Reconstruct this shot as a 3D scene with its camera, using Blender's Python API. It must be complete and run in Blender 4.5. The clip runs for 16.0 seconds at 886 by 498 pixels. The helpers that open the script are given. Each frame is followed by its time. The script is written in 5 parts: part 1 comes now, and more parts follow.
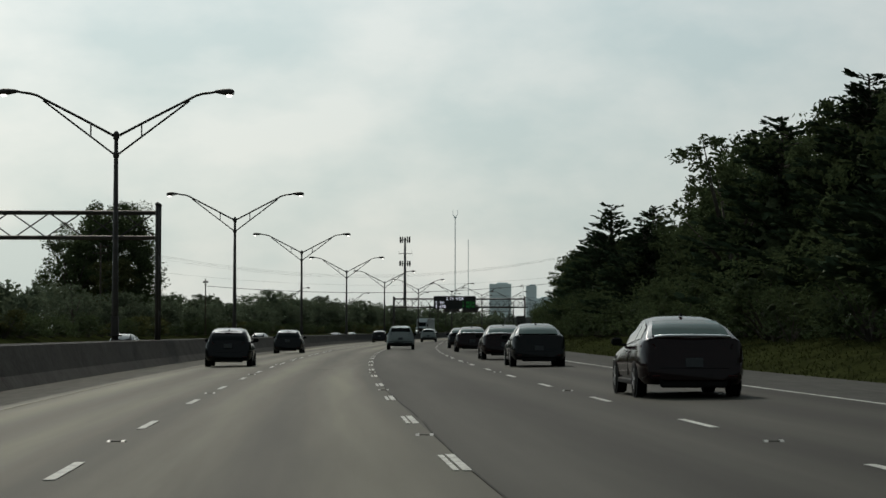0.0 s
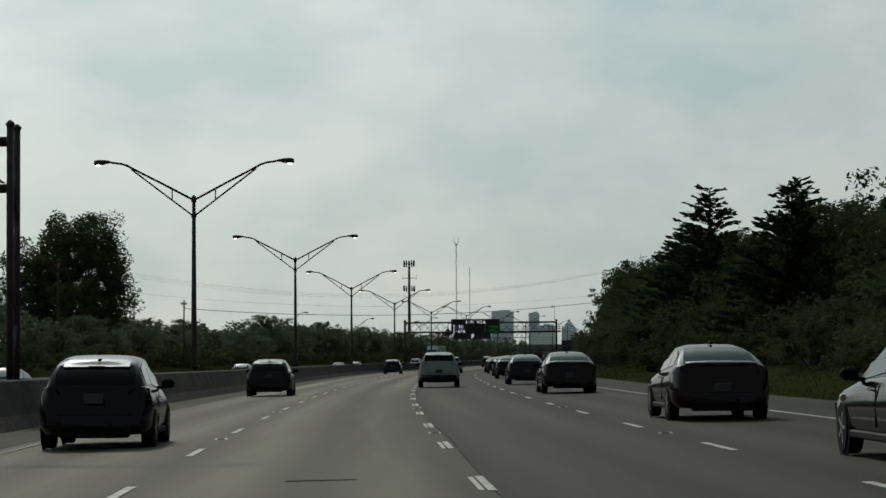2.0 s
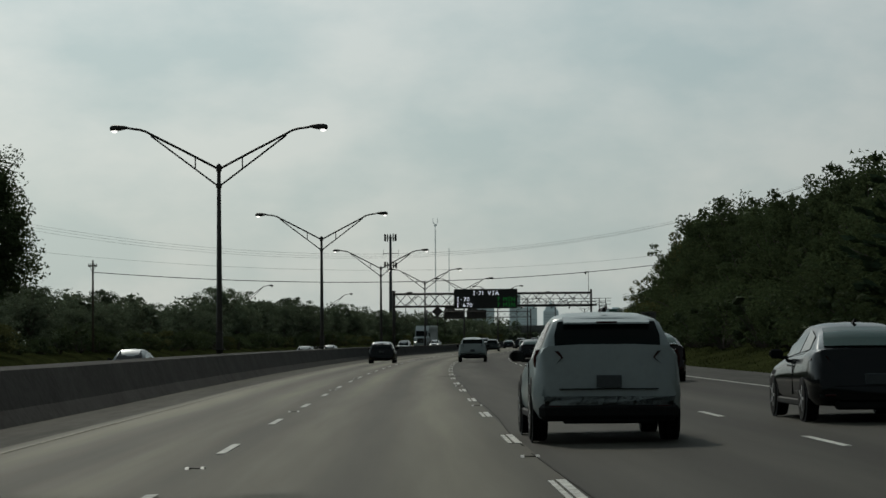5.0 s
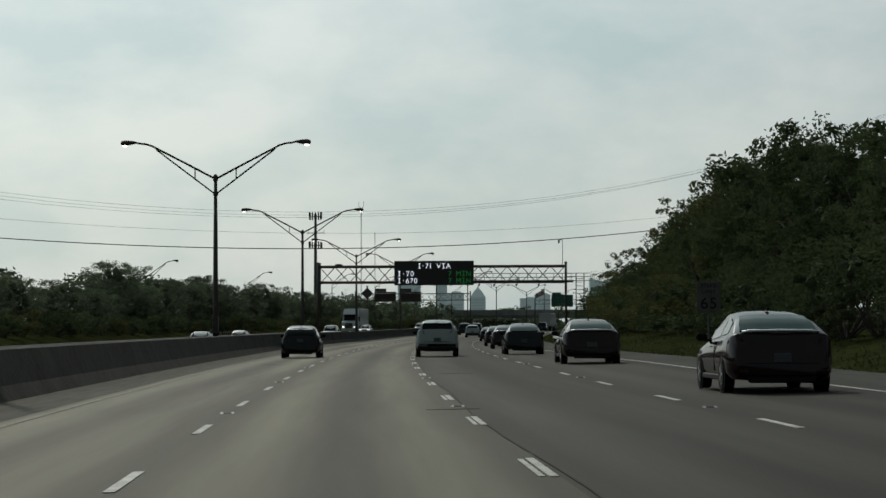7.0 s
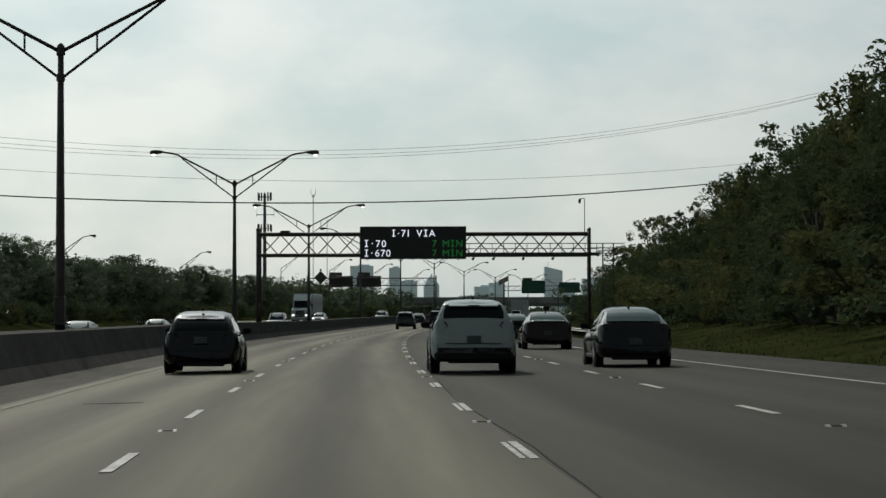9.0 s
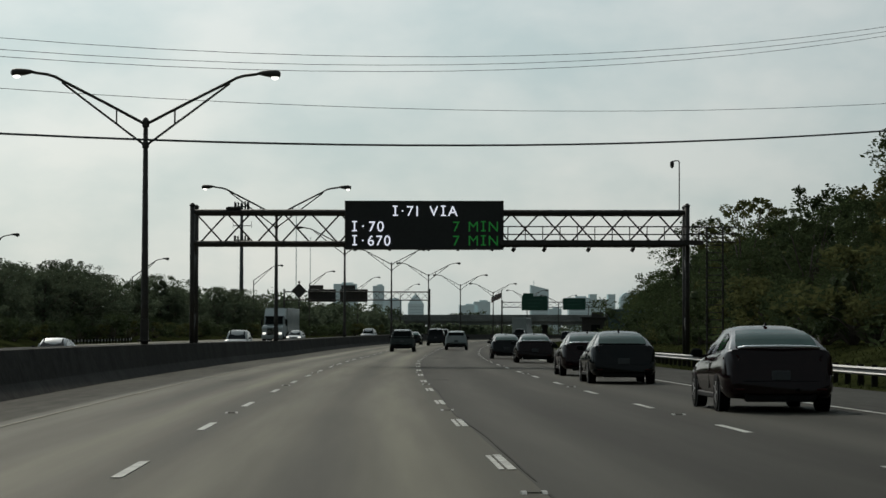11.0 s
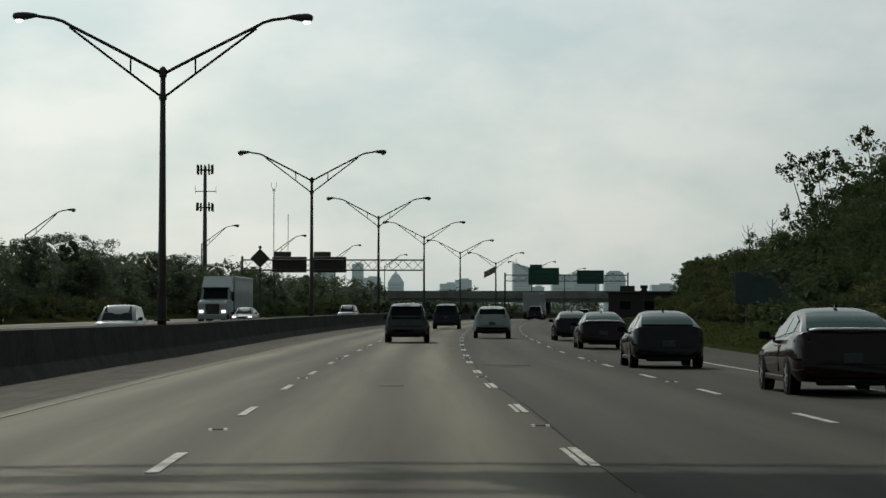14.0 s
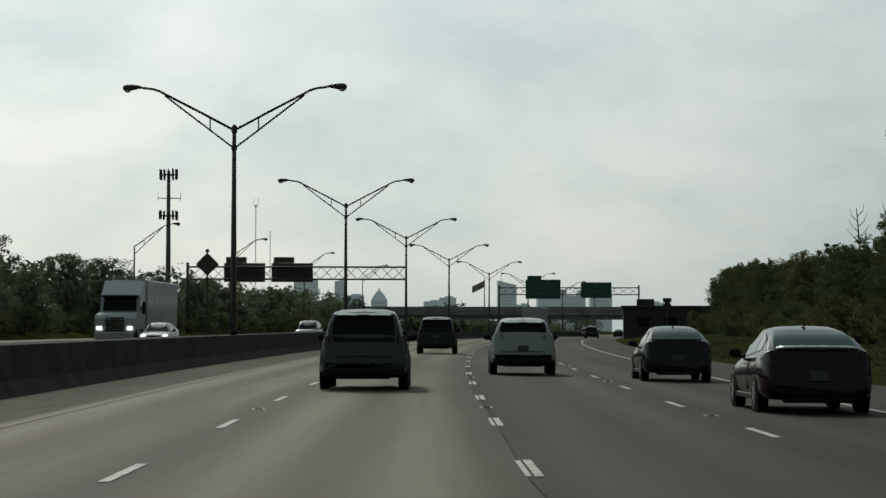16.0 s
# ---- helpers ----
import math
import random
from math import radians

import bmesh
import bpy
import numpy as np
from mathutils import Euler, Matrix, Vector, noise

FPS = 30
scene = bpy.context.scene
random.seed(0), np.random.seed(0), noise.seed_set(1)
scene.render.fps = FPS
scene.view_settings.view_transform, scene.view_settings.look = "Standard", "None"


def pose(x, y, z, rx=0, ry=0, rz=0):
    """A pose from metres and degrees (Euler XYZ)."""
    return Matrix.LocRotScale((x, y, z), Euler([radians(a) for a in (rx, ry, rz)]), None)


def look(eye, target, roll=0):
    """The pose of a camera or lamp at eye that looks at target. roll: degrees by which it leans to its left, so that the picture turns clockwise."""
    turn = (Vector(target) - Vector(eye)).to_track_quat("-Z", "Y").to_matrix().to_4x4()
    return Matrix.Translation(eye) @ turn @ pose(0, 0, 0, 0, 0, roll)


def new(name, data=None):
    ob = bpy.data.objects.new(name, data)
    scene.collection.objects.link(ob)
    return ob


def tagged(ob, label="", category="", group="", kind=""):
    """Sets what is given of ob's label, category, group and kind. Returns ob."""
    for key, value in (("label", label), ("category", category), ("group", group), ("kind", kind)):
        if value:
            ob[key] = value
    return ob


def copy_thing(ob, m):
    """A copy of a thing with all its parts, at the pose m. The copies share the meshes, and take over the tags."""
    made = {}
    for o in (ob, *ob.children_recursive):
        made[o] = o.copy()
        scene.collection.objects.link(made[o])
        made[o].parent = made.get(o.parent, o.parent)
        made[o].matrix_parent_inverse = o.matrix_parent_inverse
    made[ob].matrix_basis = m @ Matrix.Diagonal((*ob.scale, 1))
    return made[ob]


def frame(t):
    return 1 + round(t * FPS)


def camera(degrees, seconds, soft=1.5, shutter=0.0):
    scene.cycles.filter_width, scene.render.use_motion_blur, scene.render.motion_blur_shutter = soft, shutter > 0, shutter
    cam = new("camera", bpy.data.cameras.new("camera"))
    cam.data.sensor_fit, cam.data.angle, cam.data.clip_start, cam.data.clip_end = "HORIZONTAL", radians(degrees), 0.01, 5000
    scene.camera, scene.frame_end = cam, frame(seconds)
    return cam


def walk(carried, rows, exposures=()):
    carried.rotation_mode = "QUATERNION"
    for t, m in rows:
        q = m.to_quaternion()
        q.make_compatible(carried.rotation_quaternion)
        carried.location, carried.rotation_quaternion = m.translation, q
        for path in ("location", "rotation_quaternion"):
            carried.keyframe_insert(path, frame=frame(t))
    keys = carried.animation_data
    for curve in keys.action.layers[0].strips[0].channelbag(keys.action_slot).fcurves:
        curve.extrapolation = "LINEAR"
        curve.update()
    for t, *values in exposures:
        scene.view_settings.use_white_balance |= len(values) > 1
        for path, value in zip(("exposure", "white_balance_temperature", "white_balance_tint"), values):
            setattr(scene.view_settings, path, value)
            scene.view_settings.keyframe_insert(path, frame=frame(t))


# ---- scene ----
cam = camera(19.91, 16.0)
# seconds, place, heading to the right of +y, pitch and lean in degrees
PATH = [
    (0, 0.00, 0.00, 1.28, -0.300, 1.880, 0.146),
    (0.5, -0.63, 14.18, 1.28, -0.164, 2.566, -0.132),
    (1, -1.32, 28.35, 1.29, 0.069, 2.694, -0.458),
    (1.5, -2.11, 42.50, 1.29, -0.221, 2.742, -0.479),
    (2, -3.00, 56.64, 1.29, -0.287, 2.530, -0.310),
    (2.5, -3.82, 70.78, 1.28, -0.560, 3.267, 0.088),
    (3, -4.50, 84.93, 1.28, -0.410, 2.774, -0.282),
    (3.5, -5.02, 99.06, 1.27, -0.580, 2.274, 0.384),
    (3.7, -5.20, 104.71, 1.29, 0.011, 1.966, -0.200),
    (5.8, -6.30, 163.37, 1.30, 0.250, 2.216, -0.391),
    (6, -6.40, 169.00, 1.30, 0.333, 2.167, -0.271),
    (6.5, -6.62, 183.09, 1.31, 0.617, 2.133, -0.486),
    (7, -6.85, 197.21, 1.29, 1.915, 1.799, -0.157),
    (7.5, -6.96, 211.34, 1.29, 2.447, 1.938, 0.536),
    (8, -7.01, 225.46, 1.29, 2.615, 1.186, 0.499),
    (8.5, -7.01, 239.54, 1.27, 2.685, 1.116, 0.291),
    (8.7, -7.00, 245.16, 1.28, 2.817, 1.457, 0.130),
    (10.8, -6.05, 302.85, 1.28, 3.337, 1.719, -0.473),
    (11, -5.93, 308.39, 1.29, 3.378, 1.971, 0.123),
    (11.5, -5.62, 322.27, 1.30, 3.869, 1.855, -0.005),
    (12, -5.27, 336.24, 1.28, 4.316, 1.703, -0.477),
    (12.5, -4.89, 350.23, 1.25, 4.246, 1.639, -0.883),
    (13, -4.45, 364.16, 1.27, 3.626, 1.378, -0.610),
    (13.5, -4.02, 378.02, 1.27, 3.468, 1.140, 0.024),
    (14, -3.47, 391.83, 1.28, 3.857, 1.496, 0.091),
    (14.5, -2.72, 405.69, 1.31, 4.174, 0.911, 0.228),
    (15, -1.80, 419.68, 1.28, 4.678, 1.123, 0.461),
    (15.5, -0.85, 433.76, 1.27, 4.618, 1.318, 0.655),
    (16, 0.07, 447.87, 1.28, 4.222, 1.909, 0.130),
]


def eye_pose(x, y, z, heading, pitch, lean):
    h, p = radians(heading), radians(pitch)
    way = Vector((math.sin(h) * math.cos(p), math.cos(h) * math.cos(p), math.sin(p)))
    return look((x, y, z), Vector((x, y, z)) + way * 10, lean)


walk(cam, [(row[0], eye_pose(*row[1:])) for row in PATH],
     exposures=[(0, 0.08, 6500, 10), (0.5, 0.04, 6450, 9), (1.0, -0.24, 6400, 8), (1.5, -0.17, 6400, 8), (2.0, -0.13, 6400, 8), (3, -0.47, 6400, 8), (3.7, -0.24, 6400, 8), (5.8, -0.2, 6400, 8), (6.5, -0.08, 6400, 8),
                (8.5, 0.2, 6500, 10), (11.2, 0.08, 6480, 10), (12.5, 0.37, 6550, 10), (13.5, 0.2, 6560, 10), (16, 0.22, 6560, 10)])

# ---- light ----
SUN_WAY = Vector((-0.19, 0.81, 0.56)).normalized()
sun = new("sun", bpy.data.lights.new("sun", "SUN"))
sun.data.energy, sun.data.angle, sun.data.color = 1.55, radians(1.5), (1.0, 0.93, 0.80)
sun.matrix_world = look(SUN_WAY * 100, (0, 0, 0))
world = bpy.data.worlds.new("sky")
scene.world = world
world.use_nodes = True


def sky_nodes():
    nt = world.node_tree
    nt.nodes.clear()
    out = nt.nodes.new("ShaderNodeOutputWorld")
    bg = nt.nodes.new("ShaderNodeBackground")
    sky = nt.nodes.new("ShaderNodeTexSky")
    sky.sky_type, sky.sun_disc = "NISHITA", False
    sky.sun_elevation, sky.sun_rotation = radians(34), math.atan2(SUN_WAY.x, SUN_WAY.y)
    sky.dust_density, sky.air_density = 2.0, 1.0
    co = nt.nodes.new("ShaderNodeTexCoord")
    mp = nt.nodes.new("ShaderNodeMapping")
    mp.inputs["Scale"].default_value = (5.0, 5.0, 9.5)
    n1 = nt.nodes.new("ShaderNodeTexNoise")
    n1.inputs["Scale"].default_value, n1.inputs["Detail"].default_value, n1.inputs["Roughness"].default_value = 2.2, 8, 0.52
    rm = nt.nodes.new("ShaderNodeValToRGB")
    rm.color_ramp.elements[0].position, rm.color_ramp.elements[0].color = 0.38, (4.9, 6.4, 6.7, 1)
    rm.color_ramp.elements[1].position, rm.color_ramp.elements[1].color = 0.62, (7.15, 8.0, 8.0, 1)
    mx = nt.nodes.new("ShaderNodeMix")
    mx.data_type = "RGBA"
    mx.inputs["Factor"].default_value = 0.86
    nt.links.new(co.outputs["Generated"], mp.inputs["Vector"])
    nt.links.new(mp.outputs["Vector"], n1.inputs["Vector"])
    nt.links.new(n1.outputs["Fac"], rm.inputs["Fac"])
    nt.links.new(sky.outputs["Color"], mx.inputs["A"])
    nt.links.new(rm.outputs["Color"], mx.inputs["B"])
    # thin haze scatters forward: the sky is brighter towards the sun
    dot = nt.nodes.new("ShaderNodeVectorMath")
    dot.operation = "DOT_PRODUCT"
    dot.inputs[1].default_value = Vector((-0.42, 0.76, 0.50)).normalized()
    nt.links.new(co.outputs["Generated"], dot.inputs[0])
    hz = nt.nodes.new("ShaderNodeMapRange")
    hz.interpolation_type = "SMOOTHSTEP"
    hz.inputs["From Min"].default_value, hz.inputs["From Max"].default_value = 0.22, 1.0
    hz.inputs["To Min"].default_value, hz.inputs["To Max"].default_value = 0.24, 1.17
    nt.links.new(dot.outputs["Value"], hz.inputs["Value"])
    # the bright aureole round the veiled sun
    near = nt.nodes.new("ShaderNodeVectorMath")
    near.operation = "DOT_PRODUCT"
    near.inputs[1].default_value = SUN_WAY
    nt.links.new(co.outputs["Generated"], near.inputs[0])
    fall = nt.nodes.new("ShaderNodeMath")
    fall.operation, fall.use_clamp = "MULTIPLY_ADD", True
    fall.inputs[1].default_value, fall.inputs[2].default_value = 1.0, 0.0
    nt.links.new(near.outputs["Value"], fall.inputs[0])
    tight = nt.nodes.new("ShaderNodeMath")
    tight.operation = "POWER"
    tight.inputs[1].default_value = 45.0
    nt.links.new(fall.outputs[0], tight.inputs[0])
    halo = nt.nodes.new("ShaderNodeMath")
    halo.operation = "MULTIPLY_ADD"
    halo.inputs[1].default_value = 5.0
    nt.links.new(tight.outputs[0], halo.inputs[0])
    nt.links.new(hz.outputs["Result"], halo.inputs[2])
    mu = nt.nodes.new("ShaderNodeVectorMath")
    mu.operation = "SCALE"
    nt.links.new(mx.outputs["Result"], mu.inputs[0])
    nt.links.new(halo.outputs[0], mu.inputs["Scale"])
    nt.links.new(mu.outputs["Vector"], bg.inputs["Color"])
    nt.links.new(bg.outputs["Background"], out.inputs["Surface"])
    bg.inputs["Strength"].default_value = 0.08


sky_nodes()


# ---- materials ----
def mat(name, color, rough=0.7, metal=0.0, vary=0.25, scale=3.0, bump=0.0, bump_scale=40.0, spec=0.5, coat=0.0, per_object=0.0, uv=False, stretch=(1, 1, 1), translucent=0.0, fine=1.0, span=0.3, glow_=0.0, lanes=0.0, detail=6):
    m = bpy.data.materials.new(name)
    m.use_nodes = True
    nt = m.node_tree
    b = nt.nodes["Principled BSDF"]
    b.inputs["Roughness"].default_value, b.inputs["Metallic"].default_value = rough, metal
    b.inputs["Specular IOR Level"].default_value = spec
    b.inputs["Coat Weight"].default_value, b.inputs["Coat Roughness"].default_value = coat, 0.11
    co = nt.nodes.new("ShaderNodeTexCoord")
    mp = nt.nodes.new("ShaderNodeMapping")
    mp.inputs["Scale"].default_value = stretch
    nt.links.new(co.outputs["UV" if uv else "Object"], mp.inputs["Vector"])
    n1 = nt.nodes.new("ShaderNodeTexNoise")
    n1.inputs["Scale"].default_value, n1.inputs["Detail"].default_value = scale, detail
    n2 = nt.nodes.new("ShaderNodeTexNoise")
    n2.inputs["Scale"].default_value, n2.inputs["Detail"].default_value = scale * 9, 3
    for n in (n1, n2):
        nt.links.new(mp.outputs["Vector"], n.inputs["Vector"])
    add = nt.nodes.new("ShaderNodeMath")
    add.operation = "ADD"
    nt.links.new(n1.outputs["Fac"], add.inputs[0])
    soft = nt.nodes.new("ShaderNodeMapRange")
    soft.inputs["To Min"].default_value, soft.inputs["To Max"].default_value = 0.5 - 0.5 * fine, 0.5 + 0.5 * fine
    nt.links.new(n2.outputs["Fac"], soft.inputs["Value"])
    nt.links.new(soft.outputs["Result"], add.inputs[1])
    rg = nt.nodes.new("ShaderNodeMapRange")
    rg.inputs["From Min"].default_value, rg.inputs["From Max"].default_value = 1 - span, 1 + span
    rg.inputs["To Min"].default_value, rg.inputs["To Max"].default_value = 1 - vary, 1 + vary
    nt.links.new(add.outputs[0], rg.inputs["Value"])
    fac = rg.outputs["Result"]
    if per_object:
        inf = nt.nodes.new("ShaderNodeObjectInfo")
        r2 = nt.nodes.new("ShaderNodeMapRange")
        r2.inputs["To Min"].default_value, r2.inputs["To Max"].default_value = 1 - per_object, 1 + per_object
        nt.links.new(inf.outputs["Random"], r2.inputs["Value"])
        mu = nt.nodes.new("ShaderNodeMath")
        mu.operation = "MULTIPLY"
        nt.links.new(fac, mu.inputs[0])
        nt.links.new(r2.outputs["Result"], mu.inputs[1])
        fac = mu.outputs[0]
    if lanes:
        # polished wheel tracks and dark oil strips, two of each to a lane
        sep = nt.nodes.new("ShaderNodeSeparateXYZ")
        nt.links.new(co.outputs["UV"], sep.inputs[0])
        wob = nt.nodes.new("ShaderNodeMath")
        wob.operation = "MULTIPLY_ADD"
        wob.inputs[1].default_value, wob.inputs[2].default_value = 3.433, -3.14
        nt.links.new(sep.outputs["X"], wob.inputs[0])
        cs = nt.nodes.new("ShaderNodeMath")
        cs.operation = "COSINE"
        nt.links.new(wob.outputs[0], cs.inputs[0])
        tr_ = nt.nodes.new("ShaderNodeMath")
        tr_.operation = "MULTIPLY_ADD"
        tr_.inputs[1].default_value, tr_.inputs[2].default_value = lanes, 1.0
        nt.links.new(cs.outputs[0], tr_.inputs[0])
        # sun glare put into the tone: brighter left lanes, darker right ones
        glare = nt.nodes.new("ShaderNodeMapRange")
        glare.inputs["From Min"].default_value, glare.inputs["From Max"].default_value = -3.4, 11.0
        glare.inputs["To Min"].default_value, glare.inputs["To Max"].default_value = 1.28, 0.68
        nt.links.new(sep.outputs["X"], glare.inputs["Value"])
        for q in (tr_.outputs[0], glare.outputs["Result"]):
            ml = nt.nodes.new("ShaderNodeMath")
            ml.operation = "MULTIPLY"
            nt.links.new(fac, ml.inputs[0])
            nt.links.new(q, ml.inputs[1])
            fac = ml.outputs[0]
    sc = nt.nodes.new("ShaderNodeVectorMath")
    sc.operation = "SCALE"
    sc.inputs[0].default_value = color
    nt.links.new(fac, sc.inputs["Scale"])
    nt.links.new(sc.outputs["Vector"], b.inputs["Base Color"])
    if glow_:
        b.inputs["Emission Color"].default_value, b.inputs["Emission Strength"].default_value = (0.80, 1.0, 1.0, 1), glow_
    if bump:
        n3 = nt.nodes.new("ShaderNodeTexNoise")
        n3.inputs["Scale"].default_value, n3.inputs["Detail"].default_value = bump_scale, 4
        nt.links.new(co.outputs["Object"], n3.inputs["Vector"])
        bp = nt.nodes.new("ShaderNodeBump")
        bp.inputs["Strength"].default_value, bp.inputs["Distance"].default_value = bump, 0.02
        nt.links.new(n3.outputs["Fac"], bp.inputs["Height"])
        nt.links.new(bp.outputs["Normal"], b.inputs["Normal"])
    if translucent:
        tr = nt.nodes.new("ShaderNodeBsdfTranslucent")
        nt.links.new(sc.outputs["Vector"], tr.inputs["Color"])
        mxs = nt.nodes.new("ShaderNodeMixShader")
        mxs.inputs[0].default_value = translucent
        nt.links.new(b.outputs[0], mxs.inputs[1])
        nt.links.new(tr.outputs[0], mxs.inputs[2])
        nt.links.new(mxs.outputs[0], nt.nodes["Material Output"].inputs["Surface"])
    return m


def glow(name, color, strength):
    m = bpy.data.materials.new(name)
    m.use_nodes = True
    b = m.node_tree.nodes["Principled BSDF"]
    b.inputs["Base Color"].default_value = (*color, 1)
    b.inputs["Emission Color"].default_value, b.inputs["Emission Strength"].default_value = (*color, 1), strength
    return m


ASPHALT = mat("worn_asphalt", (0.082, 0.077, 0.056), 0.72, vary=0.36, detail=3, lanes=0.36, scale=1.0, bump=0.2, bump_scale=30, uv=True, stretch=(0.40, 0.012, 1), spec=0.035, fine=0.2, span=0.14)
ASPHALT_R = mat("darker_asphalt", (0.048, 0.046, 0.038), 0.76, vary=0.30, detail=3, lanes=0.20, scale=1.0, bump=0.2, bump_scale=30, uv=True, stretch=(0.40, 0.012, 1), spec=0.03, fine=0.2, span=0.14)
SHOULDER = mat("shoulder_asphalt", (0.043, 0.043, 0.038), 0.85, vary=0.3, scale=1.0, bump=0.3, bump_scale=40, uv=True, stretch=(0.5, 0.05, 1), spec=0.03)
SHOULDER_L = mat("pale_shoulder_asphalt", (0.064, 0.061, 0.049), 0.85, vary=0.3, scale=1.0, bump=0.3, bump_scale=40, uv=True, stretch=(0.4, 0.04, 1), spec=0.03)
SEAM = mat("tar_seam", (0.036, 0.035, 0.031), 0.9, spec=0.03, vary=0.3, scale=2)
PAINT_W = mat("white_road_paint", (0.34, 0.34, 0.31), 0.7, spec=0.15, vary=0.45, scale=2.5, bump=0.2)
PAINT_Y = mat("yellow_road_paint", (0.10, 0.088, 0.05), 0.7, vary=0.5, scale=2.5, spec=0.1)
GRASS = mat("rough_grass", (0.026, 0.030, 0.011), 0.9, vary=0.5, scale=0.35, bump=0.6, bump_scale=8, spec=0.0)
# Weathered sooty concrete, its base darkened further for the backlit wall's shade
CONCRETE = mat("sooty_shaded_concrete", (0.040, 0.039, 0.036), 0.9, spec=0.03, vary=0.35, scale=0.6, bump=0.3, bump_scale=25)
STEEL = mat("dull_galvanised_steel", (0.11, 0.115, 0.12), 0.55, 0.5, vary=0.2, scale=4)
STEEL_D = mat("dark_weathered_steel", (0.06, 0.055, 0.05), 0.6, 0.4, vary=0.3, scale=3)
# Near-black base: the shade below the rail is put into the posts' colour
POST_D = mat("shade_black_post", (0.022, 0.020, 0.017), 0.85, vary=0.3, spec=0.05)
RAIL = mat("guardrail_steel", (0.10, 0.10, 0.098), 0.5, 0.1, vary=0.2, scale=3)
WIRE = mat("black_wire", (0.02, 0.02, 0.02), 0.6)
WOOD = mat("creosoted_pole", (0.07, 0.055, 0.04), 0.85, vary=0.35, scale=2, bump=0.4)
BARK = mat("grey_brown_bark", (0.075, 0.062, 0.05), 0.9, vary=0.4, scale=4, bump=0.6, bump_scale=15)
LEAF = mat("broad_leaves", (0.070, 0.092, 0.044), 0.6, vary=0.28, scale=0.7, per_object=0.25, spec=0.0, translucent=0.22)
LEAF_Y = mat("yellowing_leaves", (0.094, 0.100, 0.042), 0.6, vary=0.28, scale=0.7, per_object=0.25, spec=0.0, translucent=0.30)
NEEDLE = mat("conifer_needles", (0.042, 0.062, 0.036), 0.7, vary=0.4, scale=1.0, per_object=0.2, spec=0.0, translucent=0.05)
# Paler grey-green than LEAF: haze over the far trees put into leaf colour
HAZE_LEAF = mat("haze_paled_leaves", (0.105, 0.130, 0.085), 0.7, vary=0.4, scale=0.5, per_object=0.25, spec=0.0, translucent=0.35)
CORE = mat("inner_foliage", (0.075, 0.095, 0.050), 0.9, vary=0.5, scale=1.0, spec=0.05)
BLACKP = mat("black_sign_face", (0.022, 0.024, 0.024), 0.45, vary=0.2, scale=1)
GREENS = mat("green_sign_face", (0.012, 0.085, 0.055), 0.5, vary=0.15, scale=1)
SIGNBACK = mat("weathered_sign_back", (0.07, 0.065, 0.06), 0.6, 0.3, vary=0.25, scale=1)
WHITE_S = mat("white_sign_face", (0.6, 0.6, 0.58), 0.5, vary=0.1)
LED_W = glow("white_led", (0.85, 0.88, 1.0), 0.75)
LED_G = glow("green_led", (0.03, 0.35, 0.06), 0.14)
LAMPGLOW = glow("lit_lamp_lens", (1.0, 0.97, 0.9), 1.6)
LENS = mat("lamp_lens", (0.5, 0.5, 0.48), 0.25, vary=0.1)
TYRE = mat("tyre_rubber", (0.015, 0.015, 0.015), 0.85, vary=0.3, spec=0.08)
RIM = mat("alloy_rim", (0.35, 0.35, 0.35), 0.35, 0.8, vary=0.15)
CHROME = mat("chrome_trim", (0.75, 0.75, 0.75), 0.12, 1.0, vary=0.05)
GLASS = mat("privacy_car_glass", (0.004, 0.007, 0.007), 0.05, vary=0.1, spec=0.15)
# Green tint, lightened in the base for sky showing through the glass
GLASS_T = mat("green_tinted_car_glass", (0.022, 0.056, 0.049), 0.06, vary=0.1, spec=0.05)
TRIM = mat("black_plastic_trim", (0.018, 0.018, 0.018), 0.7, vary=0.2, spec=0.08)
TAIL = mat("red_tail_lamp", (0.040, 0.008, 0.008), 0.25, vary=0.15, spec=0.2)
HEADL = mat("clear_head_lamp", (0.5, 0.5, 0.5), 0.15, vary=0.1, coat=0.5)
HEADON = glow("lit_head_lamp", (1.0, 0.97, 0.9), 1.1)
PLATE = mat("licence_plate", (0.07, 0.08, 0.085), 0.5, vary=0.15, scale=20)


def paint(name, color, metal=0.2, rough=0.3, coat=0.25):
    return mat(name, color, rough, metal, vary=0.06, scale=1.5, coat=coat, spec=0.0)


P_BURG = paint("burgundy_paint", (0.012, 0.003, 0.004), 0.0, 0.22, 0.75)
P_BLACK = paint("black_paint", (0.004, 0.005, 0.006), 0.0, 0.20, 0.75)
P_WHITE = paint("white_paint", (0.34, 0.38, 0.38), 0.0, 0.3, 0.5)
P_PALE = paint("pale_car_paint", (0.42, 0.43, 0.43), 0.0, 0.35, 0.5)
P_GREY = paint("grey_green_paint", (0.052, 0.066, 0.064), 0.0, 0.28, 0.6)
P_SILVER = paint("silver_paint", (0.22, 0.23, 0.235), 0.3, 0.35, 0.5)
P_DARK = paint("charcoal_paint", (0.012, 0.014, 0.016), 0.0, 0.25, 0.6)
P_RED = paint("dark_red_paint", (0.12, 0.015, 0.015))


# ---- mesh tools ----
def part(name, bm, material, parent=None, label="", smooth=False):
    me = bpy.data.meshes.new(name)
    if smooth:
        for f in bm.faces:
            f.smooth = True
    bm.to_mesh(me)
    bm.free()
    me.materials.append(material)
    ob = new(name, me)
    ob.parent = parent
    if label:
        ob["label"] = label
    return ob


